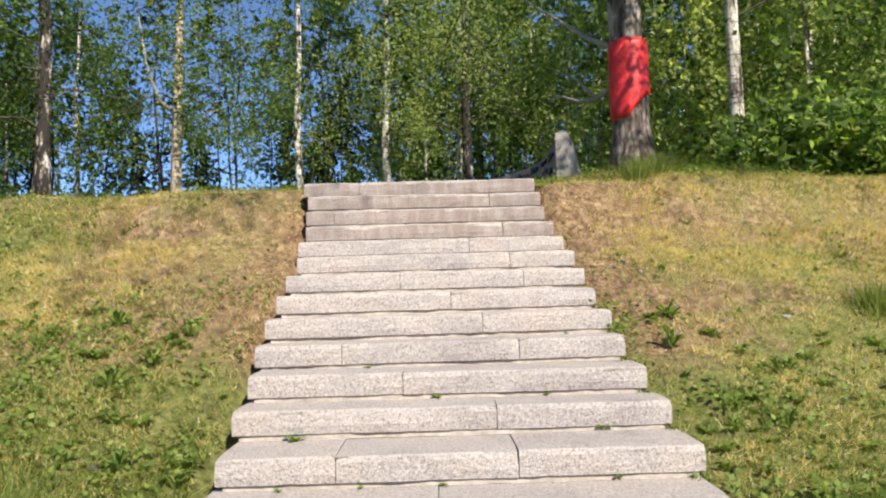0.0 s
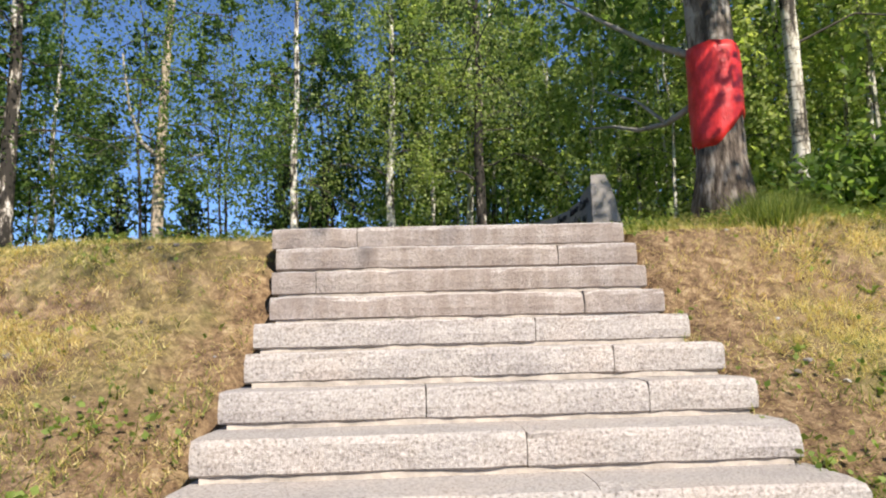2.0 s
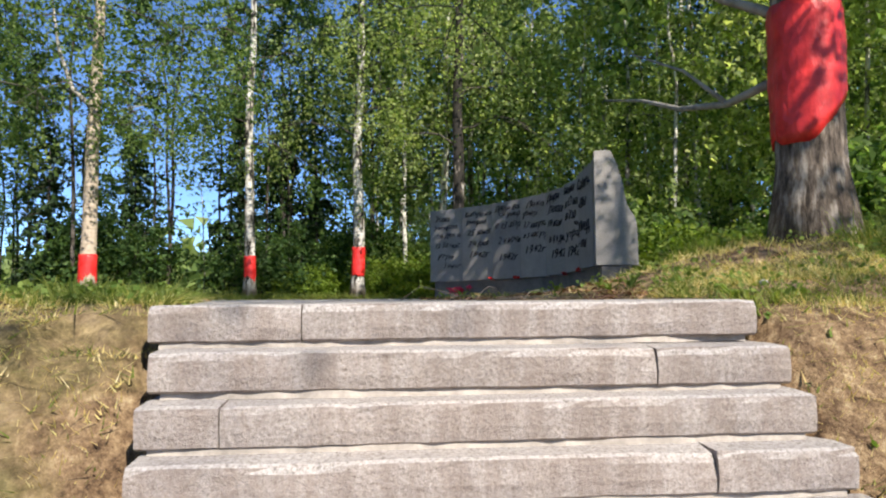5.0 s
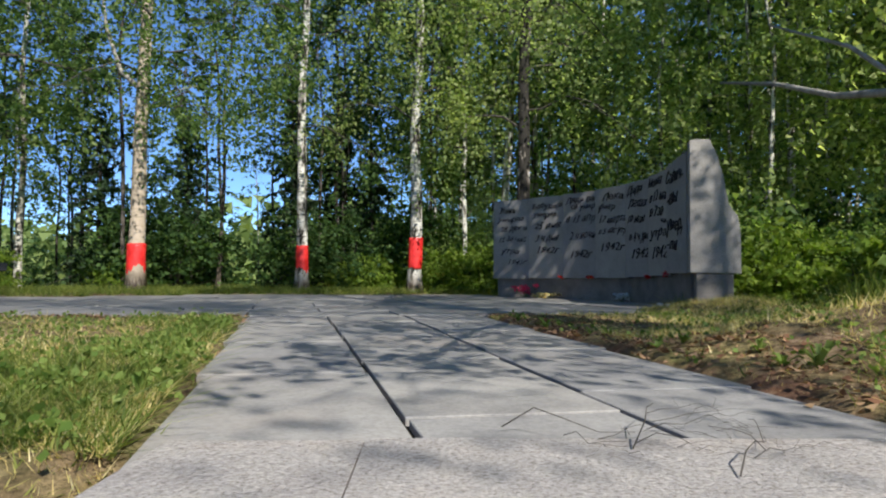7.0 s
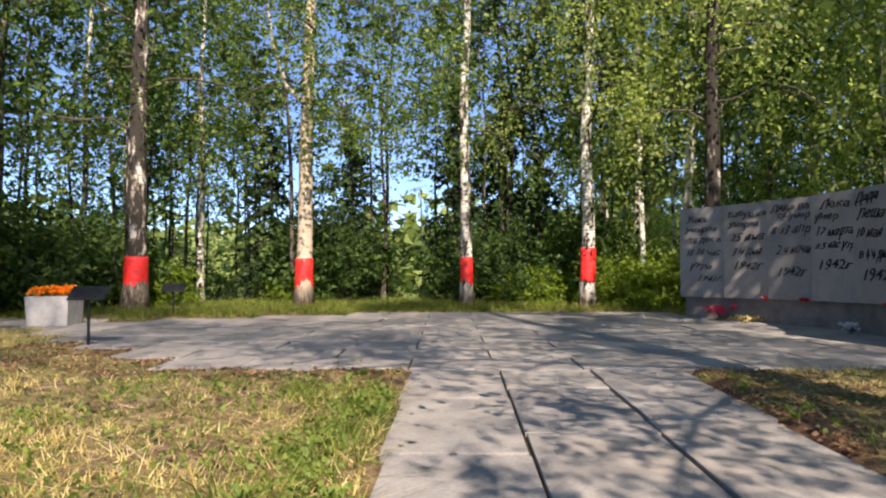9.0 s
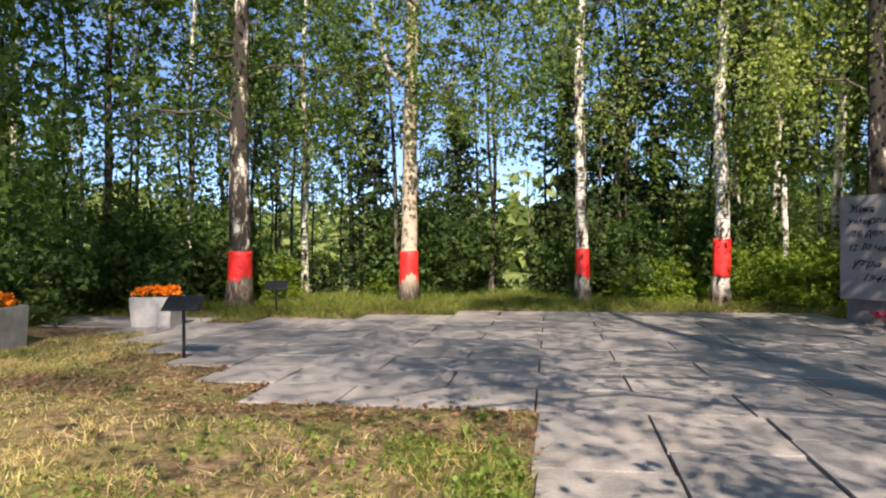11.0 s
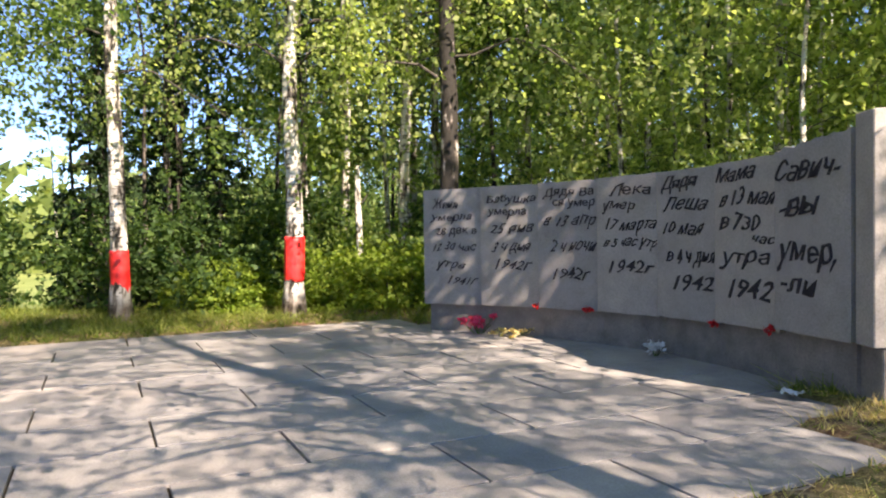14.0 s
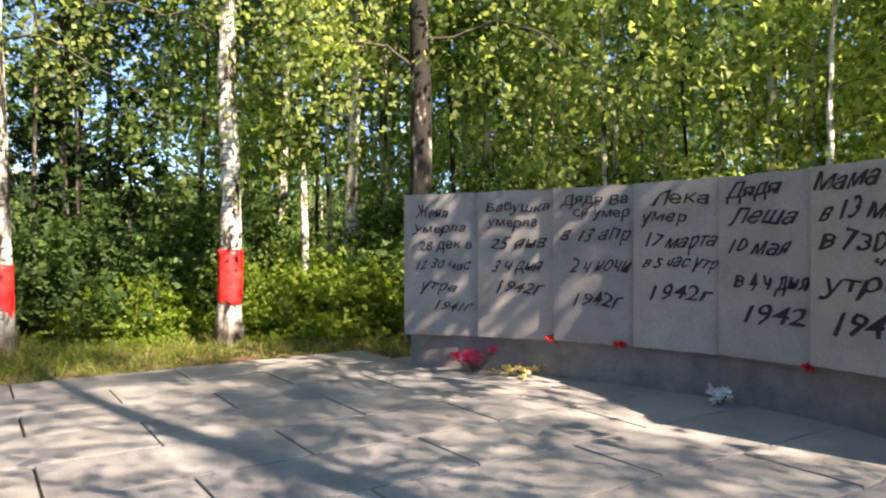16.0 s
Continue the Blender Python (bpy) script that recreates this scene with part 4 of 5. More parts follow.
def bush_mesh(seed, R, Hh, n, size):
    rng = np.random.default_rng(seed)
    k = 46
    a = rng.uniform(0, math.tau, k)
    rr = np.sqrt(rng.uniform(0.02, 1, k)) * R
    zz = rng.uniform(0.12, 1.0, k) * Hh * np.sqrt(np.maximum(0.12, 1 - (rr / R) ** 2 * 0.8))
    cents = np.stack([np.cos(a) * rr, np.sin(a) * rr, zz], axis=1)
    counts = np.full(k, n // k)
    q = leaf_cloud(rng, cents, np.array((R * 0.15, R * 0.15, Hh * 0.07)), counts, size * 1.15, 0.3, True)
    bm = bmesh.new()
    for c in cents:
        tube(bm, [(c[0] * 0.1, c[1] * 0.1, -0.05), (c[0] * 0.5, c[1] * 0.5, c[2] * 0.6), tuple(c)], [0.012, 0.009, 0.004], 4, cap=False)
    return fast_mesh("leaves", q, 3), bm


def bushes():
    rnd = random.Random(9)
    kinds = []
    for i, (lab, m, R, Hh, n, sz) in enumerate((("bright green leafy shrub", M_LEAF_BRIGHT, 0.8, 1.1, 3600, 0.07), ("dark green undergrowth shrub", M_LEAF_DARK, 1.1, 1.9, 4200, 0.08), ("mid green leafy shrub", M_LEAF, 1.0, 1.5, 3800, 0.075))):
        b = empty("shrub", (0, 0, 0), 0, lab, "shrub", "shrubs at the edge of the wood")
        me, bm = bush_mesh(40 + i, R, Hh, n, sz)
        link_mesh("foliage", me, m, b)["kind"] = "stuff"
        part("stemwork", bm, M_LIMB, b)["kind"] = "stuff"
        kinds.append(b)
    used = set()

    def put(k, x, y, s):
        m = pose(x, y, height(x, y) - 0.03, 0, 0, rnd.uniform(0, 360)) @ Matrix.Scale(s, 4)
        if k not in used:
            used.add(k)
            kinds[k].matrix_basis = m
        else:
            copy_thing(kinds[k], Matrix.Identity(4)).matrix_basis = m

    for k, x, y, s in BUSHES:
        if not open_view(x, y, 0.6):
            put(k, x, y, s)
    # the belt round the clearing
    for i in range(84):
        a = -62 + 150 * i / 84 + rnd.uniform(-1, 1)
        d = rnd.choice((11.2, 12.6, 14.5, 17.0)) + rnd.uniform(-0.5, 0.8)
        x, y = -3 - d * math.sin(radians(a)), 13.2 + d * math.cos(radians(a))
        if 12 < a < 52 and rnd.random() < 0.35 or open_view(x, y, 0.9):
            continue
        if x > 1 and y < 13 or (x > -1.5 and y < 21.0) or y < 9 and x > -10:
            continue
        put(rnd.choice((1, 1, 2, 1, 2)), x, y, rnd.uniform(0.75, 1.4))


BUSHES = [(0, -3.5, 22.4, 0.8), (0, -1.5, 22.2, 0.85), (0, -0.9, 21.9, 0.8), (0, -4.1, 22.6, 0.7), (0, -1.0, 22.9, 1.1), (0, -6.2, 22.4, 0.7), (0, -11.4, 19.4, 0.9),
          (2, 5.4, 13.0, 1.5), (0, 6.2, 12.6, 1.6), (2, 7.0, 12.2, 1.7), (0, 4.8, 13.6, 1.3), (2, 8.4, 12.6, 1.8), (0, 3.6, 15.8, 1.1), (2, 3.4, 17.4, 1.3), (0, 3.9, 19.6, 1.5), (0, 1.6, 21.6, 1.4), (0, 2.9, 19.9, 1.3), (0, -1.2, 22.2, 0.95), (0, -0.4, 21.9, 0.9), (0, -3.4, 22.6, 0.8), (0, -1.9, 22.9, 1.0), (0, -0.2, 22.8, 1.1), (0, -6.6, 22.3, 0.7), (0, -9.4, 21.6, 0.7),
          (2, 5.9, 13.9, 1.0), (2, 6.6, 12.7, 1.05), (0, 5.0, 12.6, 0.75), (2, 7.6, 13.6, 1.2), (2, 7.6, 11.4, 1.0), (2, 8.8, 11.0, 1.1), (0, 6.8, 11.8, 0.8), (2, 4.4, 15.6, 0.8), (2, 5.2, 17.0, 1.0), (2, 4.0, 18.3, 1.0), (1, 6.4, 16.2, 1.1),
          (1, -4.0, 23.2, 1.1), (1, -5.4, 23.6, 1.1), (1, -7.0, 23.3, 1.0), (1, -2.6, 23.8, 1.2), (1, 1.5, 22.5, 1.1), (2, 2.6, 21.0, 1.1), (2, 0.8, 22.0, 1.0), (1, -12.2, 18.6, 1.1), (1, -12.6, 16.6, 1.2), (1, -12.4, 14.0, 1.2), (1, -11.9, 12.6, 1.0), (2, -12.0, 11.0, 1.1), (1, -13.4, 12.4, 1.4), (1, -13.2, 10.0, 1.2)]
bushes()


# young spruces with drooping whorls
def make_spruce(x, y, H, R, seed):
    z = height(x, y) - 0.05
    t = empty("spruce_tree", (x, y, z), 0, "dark young spruce with drooping branches to the ground", "tree", "young spruces in the wood")
    rng = np.random.default_rng(seed)
    bm = bmesh.new()
    tube(bm, [(0, 0, -0.1), (0.03, 0, H * 0.5), (0, 0, H)], [H * 0.014, H * 0.009, 0.01], 8)
    part("trunk", bm, M_DARKBARK, t, smooth=True)
    bl = bmesh.new()
    cents, n = [], int(H * 17)
    for k in range(n):
        f = (k + rng.uniform()) / n
        zz = H * (0.05 + 0.93 * f)
        L = R * (1 - f) ** 0.85 * rng.uniform(0.7, 1.1) + 0.12
        a = rng.uniform(0, math.tau)
        d = Vector((math.cos(a), math.sin(a), 0))
        pl = [Vector((0, 0, zz)), Vector((0, 0, zz)) + d * L * 0.5 + Vector((0, 0, -0.10 * L)), Vector((0, 0, zz)) + d * L + Vector((0, 0, -0.28 * L))]
        tube(bl, pl, [0.016, 0.010, 0.004], 4, cap=False)
        m = max(3, int(L * 9))
        for j in range(m):
            u = (j + 1) / m
            q = pl[0].lerp(pl[1], u * 2) if u < 0.5 else pl[1].lerp(pl[2], u * 2 - 1)
            side = Vector((-d.y, d.x, 0)) * rng.normal() * 0.16 * L * (1.15 - u)
            cents.append(tuple(q + side))
    part("branchwork", bl, M_LIMB, t)["kind"] = "stuff"
    q = leaf_cloud(rng, np.array(cents), np.array((0.06, 0.06, 0.045)), np.full(len(cents), 7), 0.12, 1.4, True)
    link_mesh("crown", fast_mesh("crown", q, 3), M_NEEDLE, t)["kind"] = "stuff"


for x, y, H, R, k in ((-6.3, 25.0, 5.8, 1.2, 71), (-10.6, 22.6, 4.8, 1.1, 72), (-4.0, 24.9, 4.2, 1.15, 73), (-5.2, 26.4, 6.4, 1.5, 74), (-9.4, 25.0, 5.4, 1.2, 75)):
    make_spruce(x, y, H, R, k)


def make_snag(x, y, H, r, label):
    t = empty("dead_birch_trunk", (x, y, height(x, y)), 0, label, "dead tree")
    bm = bmesh.new()
    tube(bm, [(0, 0, -0.1), (0.01, 0.02, H * 0.4), (-0.02, 0.0, H * 0.8), (-0.01, 0.01, H)], [r * 1.15, r, r * 0.95, r * 0.5], 9)
    part("trunk", bm, M_FAR_BIRCH, t, smooth=True)
    bm = bmesh.new()
    tube(bm, [(0, 0, H * 0.72), (0.10, 0.02, H * 0.76), (0.16, 0.03, H * 0.80)], [r * 0.35, r * 0.25, r * 0.12], 6)
    part("stub", bm, M_LIMB, t)


make_snag(-1.27, 22.5, 2.5, 0.06, "short broken pale birch stem without a crown")


# far woods on the rise beyond the fields
def far_woods():
    rng = np.random.default_rng(5)
    cents = []
    for ring, (R, top) in enumerate(((95, 9.5), (125, 13), (170, 18))):
        n = 420
        a = rng.uniform(-math.pi, math.pi, n)
        x = -1 - np.sin(a) * R * rng.uniform(0.93, 1.07, n)
        y = 12 + np.cos(a) * R * rng.uniform(0.93, 1.07, n)
        h = top * (0.75 + 0.25 * np.sin(a * 7 + ring)) * rng.uniform(0.8, 1.1, n)
        for u, v, w in zip(x, y, h):
            for f in (0.15, 0.5, 0.85):
                cents.append((u, v, -2.6 + w * f))
    q = leaf_cloud(rng, np.array(cents), np.array((2.6, 2.6, 1.7)), np.full(len(cents), 34), 1.7, 0.3, True)
    ob = link_mesh("far_woods", fast_mesh("far_woods", q, 3), M_HILL)
    tagged(ob, "sunlit yellow-green woods beyond the fields", "woods", kind="stuff")


far_woods()


# grass
def blades(name, n, m, region, hmin, hmax, width, seed, keep, label):
    rng = np.random.default_rng(seed)
    x0, x1, y0, y1 = region
    nc = n // 14
    cx, cy = rng.uniform(x0, x1, nc), rng.uniform(y0, y1, nc)
    own = rng.integers(0, nc, n)
    sx, sy = rng.normal(0, 0.032, n), rng.normal(0, 0.032, n)
    loose = rng.uniform(0, 1, n) < 0.3
    sx[loose] *= 6
    sy[loose] *= 6
    xs, ys = np.clip(cx[own] + sx, x0, x1), np.clip(cy[own] + sy, y0, y1)
    k = np.array([keep(a, b) for a, b in zip(xs, ys)])
    sel = rng.uniform(0, 1, n) < k
    xs, ys, k = xs[sel], ys[sel], k[sel]
    n = len(xs)
    zs = np.array([height(a, b) for a, b in zip(xs, ys)])
    p = np.stack([xs, ys, zs - 0.008], axis=1)
    a = rng.uniform(0, math.tau, n)
    L = rng.uniform(hmin, hmax, n) * (0.6 + 0.5 * k)
    w = np.stack([np.cos(a), np.sin(a), np.zeros(n)], axis=1) * (width * rng.uniform(0.6, 1.3, n))[:, None]
    bend = rng.normal(size=(n, 2)) * 0.42 + np.stack([sx[sel], sy[sel]], axis=1) * 9
    tip = p + np.stack([bend[:, 0] * L, bend[:, 1] * L, L * rng.uniform(0.5, 1.0, n)], axis=1)
    q = np.stack([p - w, p + w, tip], axis=1).reshape(-1, 3)
    ob = link_mesh(name, fast_mesh(name, q, 3), m)
    tagged(ob, label, "grass", kind="stuff")


def field(x, y, s, off):
    return 0.5 + 0.9 * noise.noise((x * s + off, y * s, off))


def bare_edge(x, y):
    """trodden strips with brown leaf litter along the edges of plaza and path"""
    if -7.5 < x < -2.2 and 10.9 < y < 12.1 - (x + 2.4) * 0.22:
        return True
    return y > 7.4 and 0.0 < x - path_span(y)[1] < 0.55 + 0.25 * math.sin(y * 2.3) + (y > 10.5) * 0.5 and y < 14.2 and x < 3.0


def dry_keep(x, y):
    if on_paving(x, y, 0.03):
        return 0.0
    if bare_edge(x, y):
        return 0.06
    d = 0.38 + 0.7 * max(0.0, min(1.0, field(x, y, 0.55, 3) * 1.5 - 0.25))
    d *= 0.35 + 0.65 * min(1, max(0, field(x, y, 2.2, 9)) * 1.5)
    # trodden bare earth beside the steps
    if y < 7.2:
        edge = abs(x - 0.10) - 1.05 + 0.7 * noise.noise((x * 1.3, y * 1.3, 6))
        if edge < 0.8:
            d *= 0.30 + 0.70 * max(0, edge / 0.8) + 0.5 * max(0.0, noise.noise((x * 3.3, y * 3.3, 8)))
    return min(1.0, d)


def green_keep(x, y):
    if on_paving(x, y, 0.02):
        return 0.0
    d = max(0.0, field(x, y, 0.7, 21) * 2.0 - 1.15)
    low = max(0.0, min(1.0, (4.6 - y) / 1.5)) if y < 6 else 0.0
    if x < -0.9:
        d += low * 1.1 * max(0.3, 1 - abs(x + 1.8) / 3.0)
    if x > 1.0:
        d += low * 0.75 * max(0.0, 1 - abs(x - 2.0) / 1.3)
    if y < 6.8:
        d += 0.06 + 0.5 * max(0.0, noise.noise((x * 2.1, y * 2.1, 14)) - 0.05)
    if y > 6.8:
        a, b = path_span(y)
        if y < 12.4:
            d += 0.75 * math.exp(-((x - a + 0.25) / 0.35) ** 2) + 0.35 * math.exp(-((x - b - 0.3) / 0.4) ** 2)
        d += 0.25
    if math.hypot(x - 2.2, y - 8.8) < 1.6:
        d += 0.5
    if y > 7 and x > -1.5:
        q = x - path_span(y)[1] if y < 12.7 else 9
        if q < 1.5:
            d *= 0.10 + 0.6 * max(0.0, min(1.0, field(x, y, 1.6, 12) * 2 - 0.8))
    return min(1.0, d) * (0.1 if bare_edge(x, y) else 1.0)


blades("dry_grass", 640000, M_STRAW, (-6.0, 5.0, 2.0, 8.2), 0.02, 0.075, 0.0028, 1, dry_keep, "short sun-dried straw-coloured grass")
blades("dry_grass", 160000, M_STRAW, (-9.5, 6.0, 8.2, 15.0), 0.03, 0.11, 0.0042, 2, dry_keep, "short sun-dried straw-coloured grass")
blades("green_grass", 420000, M_GREEN, (-5.5, 4.4, 1.9, 8.0), 0.025, 0.10, 0.0038, 3, green_keep, "low green grass and weeds")
blades("green_grass", 120000, M_GREEN, (-9.5, 7.0, 6.6, 15.0), 0.04, 0.15, 0.006, 4, green_keep, "low green grass and weeds")


def low_leaves():
    """Clover and small broad leaves that carpet the foot of the bank and the path's verges."""
    rng = np.random.default_rng(91)
    n = 150000
    xs, ys = rng.uniform(-4.6, 4.2, n), rng.uniform(1.9, 12.4, n)
    keep = np.array([green_keep(a, b) * (0.9 if b < 5.2 else 0.45) * max(0.0, min(1.0, field(a, b, 2.6, 44) * 2.2 - 0.6)) for a, b in zip(xs, ys)])
    sel = rng.uniform(0, 1, n) < keep
    xs, ys = xs[sel], ys[sel]
    c = np.stack([xs, ys, np.array([height(a, b) for a, b in zip(xs, ys)]) + rng.uniform(0.01, 0.07, len(xs))], axis=1)
    q = leaf_cloud(rng, c, np.array((0.02, 0.02, 0.008)), np.ones(len(c), dtype=int) * 2, 0.032, -0.3)
    tagged(link_mesh("clover", fast_mesh("clover", q, 4), M_WEED), "low green clover and small broad-leaved weeds", "weeds", kind="stuff")


low_leaves()


def leaf_litter():
    """Fallen brown leaves and crumbs of bark over the bare strips, a few of them blown on to the slabs."""
    rng = np.random.default_rng(17)
    n = 60000
    xs, ys = rng.uniform(-7.6, 3.0, n), rng.uniform(7.2, 14.4, n)
    near = np.array([bare_edge(a, b) for a, b in zip(xs, ys)])
    dens = np.array([0.25 + 0.75 * max(0.0, min(1.0, field(a, b, 2.4, 5) * 1.6 - 0.3)) for a, b in zip(xs, ys)])
    sel = near & (rng.uniform(0, 1, n) < dens) & ~np.array([on_paving(a, b, 0.0) for a, b in zip(xs, ys)])
    xs, ys = xs[sel] + rng.normal(0, 0.03, sel.sum()), ys[sel] + rng.normal(0, 0.03, sel.sum())
    zs = np.array([(0.003 if on_paving(a, b, 0.02) else height(a, b) + 0.006) for a, b in zip(xs, ys)])
    c = np.stack([xs, ys, zs], axis=1)
    a = rng.uniform(0, math.tau, len(c))
    L = rng.uniform(0.012, 0.045, len(c))
    u = np.stack([np.cos(a) * L, np.sin(a) * L, rng.normal(0, 0.006, len(c))], axis=1)
    v = np.stack([-np.sin(a) * L * 0.5, np.cos(a) * L * 0.5, rng.normal(0, 0.005, len(c))], axis=1)
    lift = np.array((0, 0, 0.006))
    q = np.stack([c, c + u * 0.5 + v + lift, c + u, c + u * 0.5 - v + lift], axis=1).reshape(-1, 3)
    tagged(link_mesh("leaf_litter", fast_mesh("leaf_litter", q, 4), M_LITTER), "brown fallen leaves on bare soil by the paving", "leaves", kind="stuff")


leaf_litter()


def rim_keep(x, y):
    if on_paving(x, y, 0.0):
        return 0.0
    return 0.8


blades("green_grass", 90000, M_GREEN, (-13.0, 6.0, 14.5, 23.5), 0.06, 0.24, 0.009, 5, rim_keep, "taller green grass at the edge of the wood")


# planters, stands and flowers
def make_planter(x, y, turn, s=1.0):
    t = empty("flower_planter", (x, y, 0.0), turn, "pale concrete planter box full of orange marigolds", "planter", "planters at the plaza")
    bm = bmesh.new()
    w, d, h = 0.42 * s, 0.36 * s, 0.50 * (0.5 + 0.5 * s)
    o = [bm.verts.new(v) for v in ((-w * 0.92, -d * 0.92, -0.06), (w * 0.92, -d * 0.92, -0.06), (w * 0.92, d * 0.92, -0.06), (-w * 0.92, d * 0.92, -0.06))]
    u = [bm.verts.new(v) for v in ((-w, -d, h), (w, -d, h), (w, d, h), (-w, d, h))]
    i = [bm.verts.new((v.co.x * 0.86, v.co.y * 0.84, h)) for v in u]
    j = [bm.verts.new((v.co.x, v.co.y, h - 0.10)) for v in i]
    bm.faces.new(o[::-1])
    bm.faces.new(j)
    for k in range(4):
        m = (k + 1) % 4
        bm.faces.new((o[k], o[m], u[m], u[k]))
        bm.faces.new((u[k], u[m], i[m], i[k]))
        bm.faces.new((i[k], i[m], j[m], j[k]))
    bmesh.ops.bevel(bm, geom=list(bm.edges), offset=0.012, segments=2, affect="EDGES")
    part("box", bm, M_PLANTER, t)
    rng = np.random.default_rng(int(abs(x * 10)))
    c = np.stack([rng.uniform(-w * 0.85, w * 0.85, 70), rng.uniform(-d * 0.8, d * 0.8, 70), rng.uniform(h - 0.02, h + 0.09, 70)], axis=1)
    link_mesh("blossoms", fast_mesh("blossoms", leaf_cloud(rng, c + (0, 0, 0.03), np.array((0.018, 0.018, 0.010)), np.full(70, 22), 0.05, -0.5), 4), M_ORANGE, t, "orange marigold blossoms")
    link_mesh("leaves", fast_mesh("leaves", leaf_cloud(rng, c - (0, 0, 0.04), np.array((0.04, 0.04, 0.03)), np.full(70, 14), 0.05, -0.3), 4), M_LEAF_DARK, t)
    return t


make_planter(-9.7, 14.9, 20, 0.76)
make_planter(-9.75, 12.3, 20, 0.95)


def make_stand(x, y, turn, h=0.58):
    t = empty("sign_stand", (x, y, 0), turn, "small black steel stand with a tilted plate", "sign", "small stands by the plaza")
    bm = bmesh.new()
    tube(bm, [(0, 0, -0.1), (0, 0, h - 0.02)], [0.018, 0.018], 8)
    part("post", bm, M_BLACK, t)
    bm = bmesh.new()
    vs = box(bm, -0.20, 0.20, -0.13, 0.13, -0.01, 0.01, 0.004)
    pl = part("plate", bm, M_BLACK, t)
    pl.matrix_basis = pose(0, 0, h, 32, 0, 0)
    bm = bmesh.new()
    box(bm, -0.04, 0.04, -0.03, 0.03, -0.06, -0.012, 0.004)
    br = part("bracket", bm, M_BLACK, t)
    br.matrix_basis = pose(0, 0, h, 0, 0, 0)


make_stand(-7.0, 12.75, 25)
make_stand(-9.2, 17.0, 30, 0.5)


def make_bouquet(x, y, m, label, n=9, r=0.10, h=0.16, seed=1):
    t = empty("bouquet", (x, y, 0.0), 0, label, "flowers", "flowers laid at the wall")
    rng = np.random.default_rng(seed)
    c = np.stack([rng.normal(0, r, n), rng.normal(0, r * 0.7, n), rng.uniform(h * 0.5, h, n)], axis=1)
    link_mesh("blossoms", fast_mesh("blossoms", leaf_cloud(rng, c, np.array((0.02, 0.02, 0.015)), np.full(n, 22), 0.05, -0.4), 4), m, t)
    bm = bmesh.new()
    for p in c:
        tube(bm, [(p[0] * 0.2, p[1] * 0.2, 0.0), (p[0] * 0.7, p[1] * 0.7, p[2] * 0.6), tuple(p)], [0.004, 0.004, 0.003], 4, cap=False)
    part("stems", bm, M_LEAF_DARK, t)


def wall_front(s, out):
    """a point out metres before the wall, s pages along"""
    i = min(6, int(s))
    a, b = Vector(WALL[i]), Vector(WALL[i + 1])
    d = (b - a).normalized()
    p = a.lerp(b, s - i) + Vector((d.y, -d.x)) * out
    return p.x, p.y


make_bouquet(*wall_front(0.95, 0.10), M_PINK, "pink artificial flowers at the foot of the wall", 12, 0.09, 0.22, 3)
make_bouquet(*wall_front(1.6, 0.12), M_STRAW, "wilted yellow and orange flowers lying by the plinth", 7, 0.14, 0.08, 4)
make_bouquet(*wall_front(4.1, 0.14), M_WHITE, "pale dry flowers at the plinth", 6, 0.07, 0.12, 5)
for i, s in enumerate((1.95, 2.8, 4.95, 5.9)):
    x, y = wall_front(s, 0.05)
    t = empty("carnation", (x, y, PBOT[int(s)] - 0.005), 0, "red carnation laid on the plinth ledge", "flower", "carnations on the ledge")
    rng = np.random.default_rng(60 + i)
    link_mesh("blossom", fast_mesh("blossom", leaf_cloud(rng, np.array([(0, 0, 0.025)]), np.array((0.018, 0.018, 0.012)), np.array([40]), 0.04, -0.3), 4), M_REDFLOWER, t)
    bm = bmesh.new()
    tube(bm, [(0, 0, 0.02), (0.06, 0.05, 0.01), (0.14, 0.07, 0.006)], [0.003, 0.003, 0.003], 4)
    part("stem", bm, M_LEAF_DARK, t)


# weeds in the joints and along the edges, litter, twigs
def weed_mesh(seed, R, n, up):
    rnd = random.Random(seed)
    bm = bmesh.new()
    for i in range(n):
        a = i / n * math.tau + rnd.uniform(-0.3, 0.3)
        L = R * rnd.uniform(0.6, 1.15)
        w = L * rnd.uniform(0.13, 0.22)
        h = L * up * rnd.uniform(0.5, 1.2)
        d, e = Vector((math.cos(a), math.sin(a), 0)), Vector((-math.sin(a), math.cos(a), 0))
        rows = []
        for u, ww, hh in ((0.05, 0.2, 0.0), (0.35, 0.8, 0.55), (0.7, 1.0, 0.9), (1.0, 0.05, 0.75)):
            c = d * L * u + Vector((0, 0, h * hh))
            rows.append((bm.verts.new(c - e * w * ww), bm.verts.new(c - Vector((0, 0, w * 0.3))), bm.verts.new(c + e * w * ww)))
        for p, q in zip(rows, rows[1:]):
            bm.faces.new((p[0], p[1], q[1], q[0]))
            bm.faces.new((p[1], p[2], q[2], q[1]))
    me = bpy.data.meshes.new("weed")
    bm.to_mesh(me)
    bm.free()
    me.materials.append(M_WEED)
    return me




